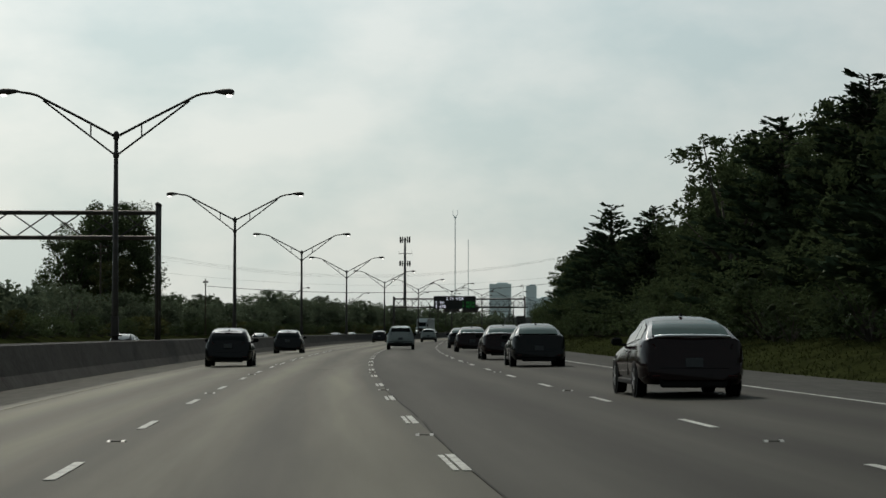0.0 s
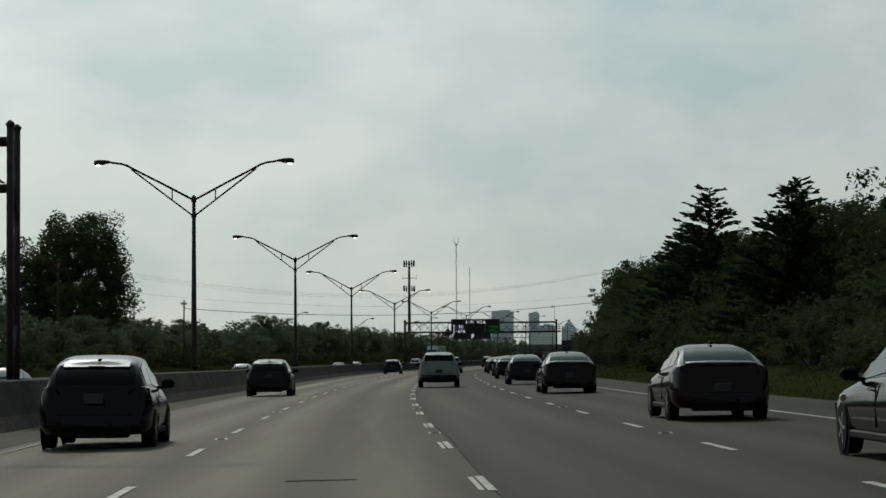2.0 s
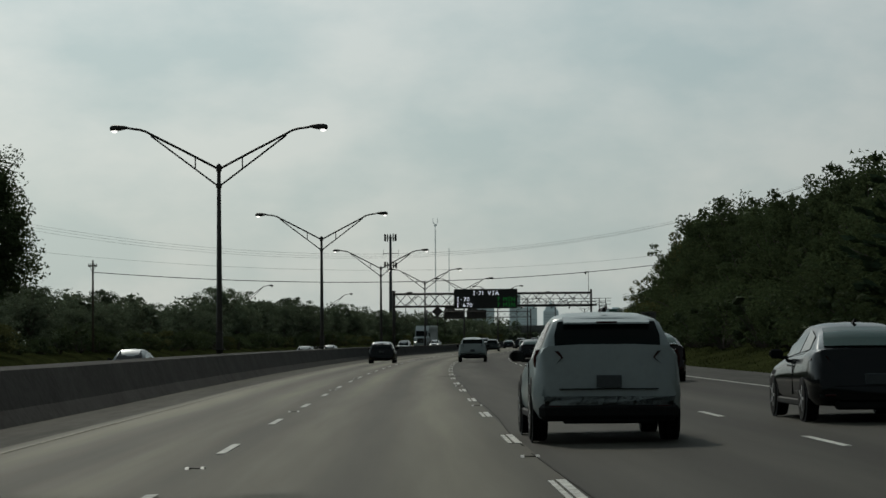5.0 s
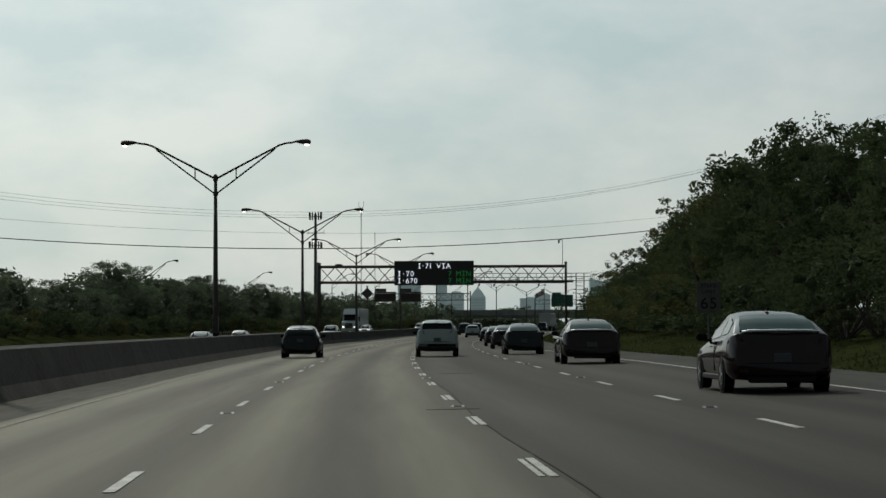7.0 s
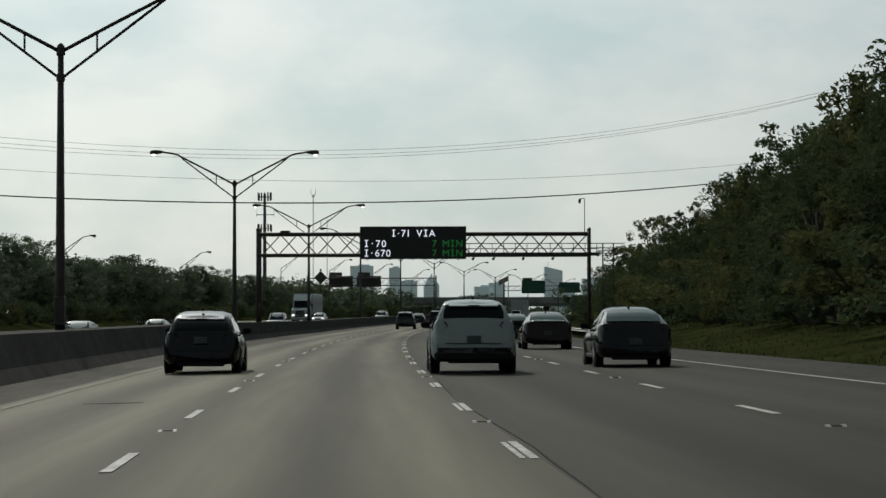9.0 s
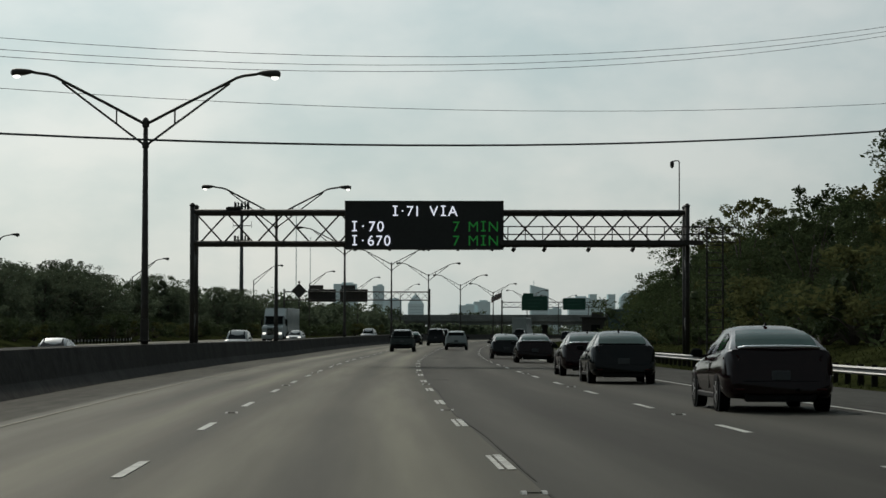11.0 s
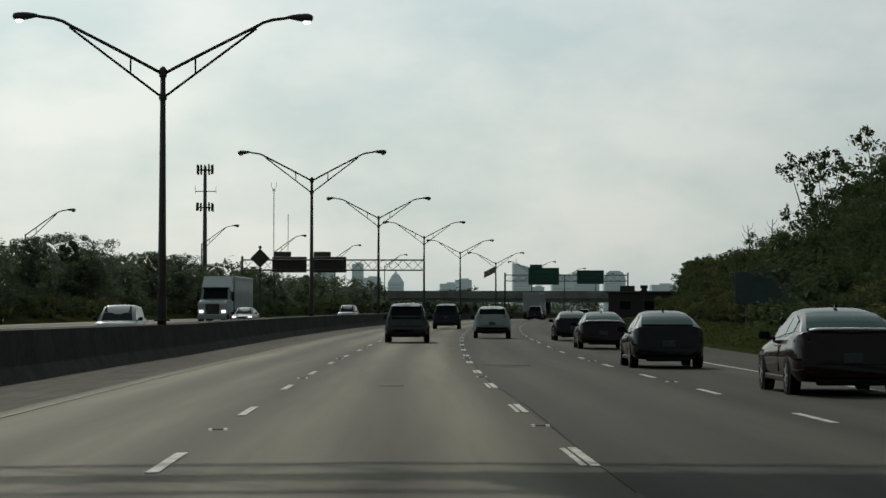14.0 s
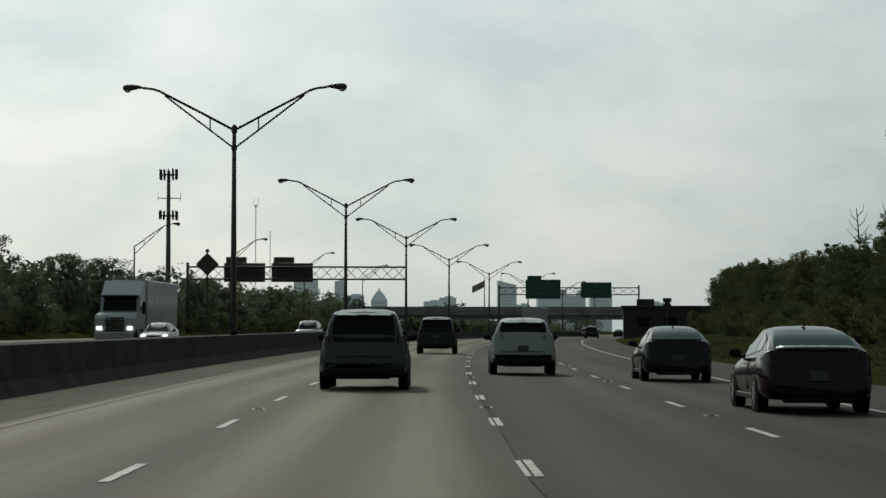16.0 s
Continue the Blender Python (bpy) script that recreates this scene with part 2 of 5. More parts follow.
def thing(name, m, label, category, group="", kind=""):
    ob = new(name)
    ob.empty_display_size = 0.2
    ob.matrix_world = m
    return tagged(ob, label, category, group, kind)


def box(bm, c, size, bevel=0.0, rot=None):
    m = Matrix.Translation(c) @ (rot.to_4x4() if rot else Matrix()) @ Matrix.Diagonal((*size, 1))
    r = bmesh.ops.create_cube(bm, size=1.0, matrix=m)
    if bevel:
        es = list({e for v in r["verts"] for e in v.link_edges})
        bmesh.ops.bevel(bm, geom=es, offset=bevel, segments=1, affect="EDGES")
    return bm


def tube(bm, pts, radii, n=8, caps=True):
    """A tube along points, with one radius a point."""
    pts = [Vector(p) for p in pts]
    if not hasattr(radii, "__len__"):
        radii = [radii] * len(pts)
    rings = []
    for i, p in enumerate(pts):
        d = (pts[min(i + 1, len(pts) - 1)] - pts[max(i - 1, 0)]).normalized()
        a = d.cross(Vector((0, 0, 1)) if abs(d.z) < 0.95 else Vector((1, 0, 0))).normalized()
        b = d.cross(a)
        rings.append([bm.verts.new(p + (a * math.cos(k * math.tau / n) + b * math.sin(k * math.tau / n)) * radii[i]) for k in range(n)])
    for r0, r1 in zip(rings, rings[1:]):
        for k in range(n):
            bm.faces.new((r0[k], r0[(k + 1) % n], r1[(k + 1) % n], r1[k]))
    if caps:
        bm.faces.new(rings[0][::-1])
        bm.faces.new(rings[-1])
    return bm


def bar(p, q, r, n=6):
    return tube(bmesh.new(), [p, q], r, n)


def loft(bm, rings, caps=True):
    vs = [[bm.verts.new(p) for p in ring] for ring in rings]
    n = len(vs[0])
    for a, b in zip(vs, vs[1:]):
        for k in range(n):
            bm.faces.new((a[k], a[(k + 1) % n], b[(k + 1) % n], b[k]))
    if caps:
        bm.faces.new(vs[0][::-1])
        bm.faces.new(vs[-1])
    bmesh.ops.recalc_face_normals(bm, faces=bm.faces[:])
    return bm


def lathe(bm, profile, axis="z", n=16, centre=(0, 0, 0)):
    rings = []
    for r, h in profile:
        ring = []
        for k in range(n):
            a = k * math.tau / n
            u, v = r * math.cos(a), r * math.sin(a)
            ring.append(Vector(centre) + Vector({"z": (u, v, h), "x": (h, u, v), "y": (u, h, v)}[axis]))
        rings.append(ring)
    return loft(bm, rings)


def lettering(name, text, size, material, parent, m, align="LEFT"):
    cu = bpy.data.curves.new(name, "FONT")
    cu.body, cu.size, cu.align_x, cu.extrude = text, size, align, 0.004
    cu.space_character = 1.12
    cu.materials.append(material)
    ob = new(name, cu)
    ob.parent = parent
    ob.matrix_local = m
    return ob


# ---- the line of the road ----
LINE_Y = [-200, 24, 142, 217, 291, 364, 438, 516, 593, 661, 725, 793, 1400]
LINE_SLOPE = [-0.118, -0.058, -0.0225, -0.0005, 0.019, 0.039, 0.0575, 0.077, 0.1025, 0.1255, 0.146, 0.168, 0.34]
_ys = np.arange(-3000.0, 5001.0, 1.0)
_sl = np.interp(_ys, LINE_Y, LINE_SLOPE)
_xs = np.concatenate([[0], np.cumsum((_sl[1:] + _sl[:-1]) / 2)])
_xs += -8.3 - np.interp(301, _ys, _xs)
_xs += np.interp(_ys, [30, 200, 290, 390, 460], [-0.1, 0.35, 0.03, -0.2, -0.4])


def line_x(y):
    """x of the first lane line to the left of the camera's lane."""
    return float(np.interp(y, _ys, _xs))


def slope_at(y):
    return float(np.interp(y, _ys, _sl))


def rise(y):
    return float(np.interp(y, [480, 690], [0, 0.65]))


def road_z(s, y):
    """Height of the carriageway s metres to the right of the lane line; it falls to the median and tilts outside."""
    right = float(np.interp(y, [280, 370, 490], [0.018, 0.0, -0.01]))
    left = float(np.interp(y, [50, 200, 290, 376, 490], [0.018, 0.029, 0.021, 0.011, 0.013]))
    return rise(y) + (left * (max(s, -7.5) - 2) if s < 2 else right * (s - 2))


def at(s, y, dz=0.0):
    return Vector((line_x(y) + s * math.hypot(1, slope_at(y)), y, road_z(s, y) + dz))


def turn(y):
    """Degrees by which the road's way at y is turned from +y."""
    return -math.degrees(math.atan(slope_at(y)))


def on_road(s, y, dz=0.0, rz=0.0):
    p = at(s, y, dz)
    return pose(p.x, p.y, p.z, 0, 0, turn(y) + rz)


def strip(profile, y0, y1, step, height=None, uv=True):
    """A sheet along the road: profile is (s, dz) from left to right."""
    bm = bmesh.new()
    n = max(1, int(round((y1 - y0) / step)))
    rows = []
    for i in range(n + 1):
        y = y0 + (y1 - y0) * i / n
        rows.append([bm.verts.new(at(s, y, dz) if height is None else Vector((at(s, y).x, y, height(s, y) + dz))) for s, dz in profile])
    lay = bm.loops.layers.uv.new("UVMap")
    for i in range(n):
        for k in range(len(profile) - 1):
            f = bm.faces.new((rows[i][k], rows[i][k + 1], rows[i + 1][k + 1], rows[i + 1][k]))
            for lp in f.loops:
                j = rows[i].index(lp.vert) if lp.vert in rows[i] else rows[i + 1].index(lp.vert)
                lp[lay].uv = (profile[j][0], lp.vert.co.y)
    return bm


# ---- setting ----
def ground_z(s, y):
    far = float(np.interp(abs(s), [60, 400], [0, 1]))
    if s < -30:
        z = float(np.interp(s, [-60, -34, -31, -30], [1.4, 0.8, 0.2, 0.1]))
    elif s < -6.6:
        bank = float(np.interp(y, [430, 540], [0, 1]))
        z = float(np.interp(s, [-30, -7.4, -6.6], [-0.5 + 0.6 * bank, -0.5 + 0.25 * bank, -0.5]))
    elif s < 14.4:
        z = road_z(s, y) - rise(y) - 0.12
    else:
        z = float(np.interp(s, [14.4, 16, 20, 26], [-0.05, 0.1, 0.95, 1.3])) * float(np.interp(y, [420, 520], [1.0, 0.55]))
    return z * (1 - 0.6 * far) + rise(y)


def far_lane_z(s, y):
    """The oncoming carriageway, banked up towards its outer edge."""
    bank = float(np.interp(y, [430, 540], [0, 1]))
    return rise(y) - 0.34 + bank * (0.60 - 0.31 * (s + 29.5) / 22.1)


def build_ground():
    bm = bmesh.new()
    ys = [-3000, -1500, -700, -300] + list(range(-150, 1400, 10)) + [1500, 1700, 2000, 2500, 3200, 4000, 4950]
    ss = [-4500, -2000, -900, -400, -200, -120, -80, -60, -45, -38, -34, -31, -30, -25, -7.4, -6.6, 0, 7, 13.9, 14.4, 15, 16, 17, 18.5, 20, 23, 26, 34, 45, 60, 90, 160, 400, 900, 2000, 4500]
    rows = []
    for y in ys:
        row = []
        for s in ss:
            x = line_x(y) + s * math.hypot(1, slope_at(y))
            w = 0.10 * noise.noise(Vector((x * 0.12, y * 0.12, 0))) if s > 15 or s < -31 else 0
            row.append(bm.verts.new((x, y, ground_z(s, y) + w)))
        rows.append(row)
    for a, b in zip(rows, rows[1:]):
        for k in range(len(ss) - 1):
            bm.faces.new((a[k], a[k + 1], b[k + 1], b[k]))
    g = part("ground", bm, GRASS, smooth=True)
    tagged(g, "rough green roadside grass on gently rolling ground", "ground", kind="structure")


build_ground()
ROAD = tagged(part("road", strip([(-3.45, 0), (-1.8, 0), (0, 0), (2, 0), (3.76, 0)], -120, 1300, 10), ASPHALT), "two worn pale asphalt lanes of a motorway", "road", kind="structure")
tagged(part("road", strip([(3.76, 0), (7.32, 0), (11.0, 0)], -120, 1300, 10), ASPHALT_R), "two darker asphalt lanes of a motorway", "road", kind="structure")
tagged(part("road_shoulder", strip([(-6.3, 0), (-3.45, 0)], -120, 1300, 10), SHOULDER_L), "narrow grey asphalt shoulder beside the median wall", "road shoulder", kind="structure")
tagged(part("road_shoulder", strip([(11.0, 0), (12.5, 0), (14.2, 0)], -120, 1300, 10), SHOULDER), "grey asphalt hard shoulder along the grass verge", "road shoulder", kind="structure")
tagged(part("oncoming_road", strip([(-29.5, -0.02), (-24, -0.01), (-7.4, 0)], -120, 1300, 10, height=far_lane_z), ASPHALT), "pale asphalt carriageway for oncoming traffic", "road", kind="structure")


# ---- median wall, lamps, overhead frames ----
def build_barrier():
    """Concrete median wall in cast lengths, each a part of the one wall."""
    wall = thing("median_barrier", Matrix(), "long weathered concrete median wall with a flat top", "barrier", kind="structure")
    prof = [(-5.55, 0.0), (-5.62, 0.10), (-5.80, 0.34), (-5.95, 1.07), (-7.25, 1.07), (-7.35, 0.0)]
    y, k = -60.0, 0
    while y < 1000:
        n = 12.0
        bm = bmesh.new()
        rings = []
        for i in range(4):
            yy = y + 0.012 + (n - 0.024) * i / 3
            toe = float(np.interp(yy, [0, 150, 320, 410], [0.35, 0.62, 0.45, 0.0]))
            rings.append([Vector((at(s + (toe if s > -5.9 else toe * 0.7 if s > -6 else 0), yy).x, yy, road_z(-5.6, yy) - 0.03 + z + (0.006 * noise.noise(Vector((yy, s, 3))) if z > 1 else 0))) for s, z in prof])
        loft(bm, rings)
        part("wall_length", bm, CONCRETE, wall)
        y += n
        k += 1


build_barrier()

LAMP_AT = [(-14.22, 105.2, -0.28), (-15.75, 179.4, -0.5), (-15.61, 254.8, -0.45), (-14.2, 327.2, -0.67), (-11.38, 401.2, -0.65), (-7.1, 475.2, -0.47),
           (-0.93, 557.9, 0.42), (6.45, 629.2, 0.7), (14.55, 692.6, 0.8), (23.8, 759.0, 0.62), (35.1, 827.5, 0.5)]
ARM_TURN = [0.3, 3.5, 0.8, 5.5, 0.8, 1.5, 9.0, 7.0, 5.2, 6.0, 7.0]


def lamp_arm(lamp, side, top, drop, reach, high, lit, r=0.055):
    """One trussed arm with its lantern; top is where the upper rail meets the pole."""
    def p(u, z):
        return Vector((side * u, 0, z))
    knee = reach * 0.66
    k = high - 0.30
    path = [p(0.05, top), p(knee * 0.5, top + (k - top) * 0.5), p(knee, k), p(knee + 0.25, k + 0.14), p(knee + 0.55, k + 0.23), p(knee + 0.95, high - 0.02), p(reach - 0.45, high + 0.02)]
    part("upper_arm", tube(bmesh.new(), path, r, 7), STEEL_D, lamp, smooth=True)
    part("lower_arm", bar(p(0.05, top - drop), p(knee + 0.02, k - 0.06), r * 0.8), STEEL_D, lamp)
    u = 1.08 * reach / 4.69
    za = top + (k - top) * u / knee
    zb = top - drop + (k - 0.06 - top + drop) * u / knee
    part("arm_strut", bar(p(u, zb), p(u, za), r * 0.6), STEEL_D, lamp)
    bm = bmesh.new()
    rings = []
    for q, (w, hh, dz) in zip((-0.50, -0.36, -0.12, 0.12, 0.26, 0.31), ((0.05, 0.05, 0), (0.08, 0.09, 0), (0.14, 0.13, -0.01), (0.17, 0.16, -0.03), (0.14, 0.12, -0.03), (0.06, 0.05, -0.02))):
        ring = []
        for a in range(10):
            an = a * math.tau / 10
            ring.append(p(reach + q, high + 0.02 + dz + hh * math.sin(an)) + Vector((0, w * math.cos(an), 0)))
        rings.append(ring)
    head = part("lantern", loft(bm, rings), STEEL_D, lamp, smooth=True)
    bm = bmesh.new()
    bmesh.ops.create_uvsphere(bm, u_segments=10, v_segments=6, radius=1, matrix=Matrix.Translation(p(reach + 0.10, high - 0.12)) @ Matrix.Diagonal((0.15, 0.13, 0.10, 1)))
    part("lens", bm, LAMPGLOW if lit else LENS, head, "lit lamp lens" if lit else "clear glass lens", smooth=True)


def twin_lamp(x, y, dz, turn_deg, lit):
    base = rise(y) + 0.9
    top = 9.77 + dz - base
    lamp = thing("street_lamp", pose(x, y, base, 0, 0, -turn_deg), "tall dark steel twin-armed street lamp on the median wall", "street lamp", "median street lamps")
    part("pole", tube(bmesh.new(), [(0, 0, 0), (0, 0, 1.5), (0, 0, top)], [0.15, 0.14, 0.085], 10), STEEL_D, lamp, smooth=True)
    bm = bmesh.new()
    box(bm, (0, 0, 0.19), (0.5, 0.5, 0.06), 0.01)
    box(bm, (0, 0, 0.6), (0.30, 0.30, 0.8), 0.03)
    part("base_cover", bm, STEEL_D, lamp)
    part("pole_cap", lathe(bmesh.new(), [(0.10, top - 0.22), (0.13, top - 0.18), (0.13, top + 0.02), (0.09, top + 0.10), (0.03, top + 0.15)], n=10), STEEL_D, lamp)
    part("clamp", lathe(bmesh.new(), [(0.10, top - 0.98), (0.13, top - 0.94), (0.13, top - 0.78), (0.10, top - 0.74)], n=10), STEEL_D, lamp)
    for side in (-1, 1):
        lamp_arm(lamp, side, top - 0.08, 0.78, 4.62, 11.55 + dz - base, lit)


for i, (x, y, dz) in enumerate(LAMP_AT):
    twin_lamp(x, y, dz, ARM_TURN[i], i < 6)
for k in range(3):
    y = 900 + 72 * k
    q = at(-6.7, y)
    twin_lamp(q.x, y, 0.5, -turn(y), False)


def single_lamp(x, y, high, turn_deg):
    base = ground_z(-33, y)
    lamp = thing("street_lamp", pose(x, y, base, 0, 0, -turn_deg), "slim single-armed steel street lamp beyond the oncoming carriageway", "street lamp", "single street lamps")
    top = high - 2.2 - base
    part("pole", tube(bmesh.new(), [(0, 0, 0), (0, 0, top)], [0.12, 0.07], 8), STEEL_D, lamp, smooth=True)
    part("base_cover", box(bmesh.new(), (0, 0, 0.12), (0.4, 0.4, 0.24), 0.02), STEEL, lamp)
    lamp_arm(lamp, 1, top - 0.08, 0.75, 4.3, high - base, False)


for x, y, h in ((-26.0, 624, 10.8), (-36.5, 550, 10.8), (-12.2, 703, 12.2), (-3.2, 757, 12.7), (7.2, 828, 13.3), (19, 900, 13.4)):
    single_lamp(x, y, h, 6)


def truss(parent, x0, x1, y, z0, z1, depth, bays, r=0.11, rd=0.045, mt=None, stop=()):
    """A box truss along x: four chords, zigzag braces in front and, the other way, behind; laced above and below."""
    mt = mt or STEEL_D
    for z in (z0, z1):
        for yy in (y - depth / 2, y + depth / 2):
            part("chord", bar((x0, yy, z), (x1, yy, z), r, 8), mt, parent)
    for i in range(bays):
        a, b = x0 + (x1 - x0) * i / bays, x0 + (x1 - x0) * (i + 1) / bays
        yy = y - depth / 2
        lo, hi = (z0, z1) if i % 2 else (z1, z0)
        part("brace", bar((a, yy, lo), (b, yy, hi), rd), mt, parent)
        part("brace", bar((a, yy + depth, hi), (b, yy + depth, lo), rd), mt, parent)
        for z in (z0, z1):
            q = (a, y - depth / 2, z), (b, y + depth / 2, z)
            part("cross_brace", bar(*(q if i % 2 else ((a, y + depth / 2, z), (b, y - depth / 2, z))), rd * 0.5), mt, parent)


def post_pair(parent, x, y, z0, z1, depth, r=0.13):
    for yy in (y - depth / 2, y + depth / 2):
        post = part("post", bar((x, yy, z0), (x, yy, z1), r, 12), STEEL_D, parent, smooth=True)
        part("post_cap", lathe(bmesh.new(), [(r + 0.02, z1), (r + 0.03, z1 + 0.06), (r * 0.6, z1 + 0.13), (0.02, z1 + 0.15)], n=10, centre=(x, yy, 0)), STEEL_D, post)
        part("foot_plate", box(bmesh.new(), (x, yy, z0 + 0.04), (0.7, 0.7, 0.08), 0.01), STEEL, post)
    h = z0 + 1.0
    k = 0
    while h + 1.3 < z1:
        part("post_brace", bar((x, y - depth / 2, h + (1.3 if k % 2 else 0)), (x, y + depth / 2, h + (0 if k % 2 else 1.3)), 0.05), STEEL_D, parent)
        h += 1.3
        k += 1


def message_gantry():
    """The sign frame over the lanes, with its message board and walkway."""
    y = 420.3
    g = thing("sign_gantry", pose(0.05, y, 0, 0, 0, -4.5), "dark steel sign gantry spanning the motorway lanes", "gantry")
    xl, xr, z0, z1 = -10.35, 11.3, 5.36, 6.75
    d = 1.5
    truss(g, xl, xr, 0, z0, z1, d, 17, 0.11, 0.04)
    post_pair(g, xl - 0.1, 0, 0.0, 7.0, d, 0.105)
    post_pair(g, xr + 0.1, 0, -0.1, 7.0, d, 0.105)
    # luminaire resting on the top chord
    lum = part("luminaire", box(bmesh.new(), (xl + 1.75, -d / 2, z1 + 0.17), (0.6, 0.3, 0.12), 0.04), STEEL_D, g, "small dark luminaire")
    part("bracket", box(bmesh.new(), (xl + 1.45, -d / 2, z1 + 0.14), (0.12, 0.12, 0.14), 0.01), STEEL_D, lum)
    # walkway with handrails on the right half
    bm = bmesh.new()
    box(bm, (7.6, -d / 2 - 0.45, z0 - 0.02), (8.9, 0.75, 0.06), 0.01)
    part("walkway", bm, STEEL_D, g)
    bm = bmesh.new()
    box(bm, (7.6, -d / 2 - 0.82, z0 + 0.02), (8.9, 0.05, 0.22), 0.01)
    part("walkway_beam", bm, STEEL_D, g)
    for k in range(12):
        x = 3.5 + k * 0.76
        part("handrail_post", bar((x, -d / 2 - 0.82, z0), (x, -d / 2 - 0.82, z0 + 0.72), 0.025), STEEL_D, g)
    for h in (0.38, 0.72):
        part("handrail", bar((3.3, -d / 2 - 0.82, z0 + h), (12.0, -d / 2 - 0.82, z0 + h), 0.03), STEEL_D, g)
    # ladder cage beside the outer post
    for x in (12.3, 13.0):
        part("ladder_post", bar((x, -0.3, 0.4), (x, -0.3, z0 + 0.75), 0.05), STEEL_D, g)
    for k in range(16):
        part("rung", bar((12.3, -0.3, 0.7 + k * 0.33), (13.0, -0.3, 0.7 + k * 0.33), 0.025), STEEL_D, g)
    for h in (0.1, 0.45, 0.75):
        part("cage_rail", bar((11.3, -0.5, z0 + h), (13.6, -0.5, z0 + h), 0.03), STEEL_D, g)
    # detectors hung below the walkway
    for k, x in enumerate((3.75, 5.1, 7.05, 9.0)):
        det = part("detector", box(bmesh.new(), (x, -0.6, z0 - 0.26), (0.16, 0.36, 0.18), 0.02, Euler((0, radians(35), 0)).to_matrix()), STEEL_D, g)
        part("detector_arm", bar((x + 0.08, -0.6, z0 - 0.2), (x + 0.1, -0.6, z0 + 0.05), 0.03), STEEL_D, det)
    # camera mast
    part("mast", bar((11.12, 0.2, 6.7), (11.12, 0.2, 9.05), 0.028), STEEL_D, g)
    part("mast_arm", tube(bmesh.new(), [(11.12, 0.2, 9.0), (11.10, 0.2, 9.09), (10.97, 0.2, 9.10), (10.80, 0.2, 9.06)], 0.024), STEEL_D, g)
    bm = bmesh.new()
    lathe(bm, [(0.03, 9.08), (0.08, 9.05), (0.095, 8.93), (0.08, 8.83), (0.02, 8.76)], n=12, centre=(10.80, 0.2, 0))
    part("dome_camera", bm, STEEL_D, g, "dark dome camera", smooth=True)
    # the message board
    board = thing("message_board", pose(0.05, y, -0.07, 0, 0, -4.5), "black message board with lit white and green travel times", "road sign")
    bm = bmesh.new()
    box(bm, (-0.18, -1.0, 6.22), (6.98, 0.62, 2.14), 0.05)
    part("case", bm, BLACKP, board)
    for (cx, cz, sx, sz) in ((-0.18, 7.26, 6.98, 0.06), (-0.18, 5.18, 6.98, 0.06), (-3.64, 6.22, 0.06, 2.02), (3.28, 6.22, 0.06, 2.02)):
        part("frame_edge", box(bmesh.new(), (cx, -1.325, cz), (sx, 0.05, sz), 0.008), STEEL_D, board)
    for k in range(5):
        part("drain_foot", box(bmesh.new(), (-3.2 + k * 1.5, -1.1, 5.12), (0.12, 0.2, 0.05), 0.01), STEEL_D, board)
    up = pose(0, 0, 0, 90, 0, 0)
    for x, z, text, step, m in ((-1.45, 6.62, "I\u00b771", 0.32, LED_W), (0.24, 6.62, "VIA", 0.42, LED_W), (-3.24, 5.94, "I\u00b770", 0.38, LED_W), (-3.24, 5.32, "I\u00b7670", 0.36, LED_W),
                                (1.22, 5.94, "7", 0.4, LED_G), (1.98, 5.94, "MIN", 0.44, LED_G), (1.22, 5.32, "7", 0.4, LED_G), (1.98, 5.32, "MIN", 0.44, LED_G)):
        for k, ch in enumerate(text):
            lettering("letter", ch, 0.64, m, board, pose(x + k * step, -1.328, z) @ up, "CENTER")
            if ch == "I":
                for dz in (0.03, 0.43):
                    part("letter_serif", box(bmesh.new(), (x + k * step, -1.330, z + dz), (0.22, 0.012, 0.055), 0.002), m, board)


message_gantry()


def left_gantry(y, s0, s1, z0, z1, name_label, signs, bays, tilt=0.0):
    a, b = at(s0, y), at(s1, y)
    g = thing("sign_gantry", pose(b.x, y, 0, 0, 0, tilt), name_label, "gantry")
    w = s1 - s0
    truss(g, -w, 0, 0, z0, z1, 1.1, bays, 0.085, 0.036)
    post_pair(g, 0.1, 0, rise(y) + 0.0, z1 + 0.35, 1.1, 0.09)
    post_pair(g, -w - 0.1, 0, ground_z(s0, y), z1 + 0.35, 1.1, 0.09)
    for kind, x, z, sw, sh in signs:
        board = thing("road_sign", g.matrix_world @ pose(x, 1.0, z), "dark weathered back of an overhead road sign", "road sign", "overhead signs seen from behind")
        part("panel", box(bmesh.new(), (0, 0, 0), (sw, 0.06, sh), 0.01), SIGNBACK, board)
        for k in range(3):
            part("stiffener", box(bmesh.new(), (-sw * 0.33 + k * sw * 0.33, -0.08, 0), (0.08, 0.10, sh * 0.96), 0.01), STEEL_D, board)
        if kind == "tab":
            part("exit_tab", box(bmesh.new(), (-sw * 0.2, 0.0, sh / 2 + 0.34), (sw * 0.5, 0.06, 0.66), 0.01), SIGNBACK, board)
    return g


left_gantry(121.0, -31.0, -6.75, 5.75, 6.95, "steel truss gantry over the oncoming carriageway", (), 14, 1.0)
left_gantry(726.0, -33.0, -9.0, 7.2, 8.55, "steel truss gantry with sign backs over oncoming lanes", (("tab", -17.9, 7.95, 4.6, 2.1), ("tab", -12.6, 7.95, 4.6, 2.1)), 18, -6.0)


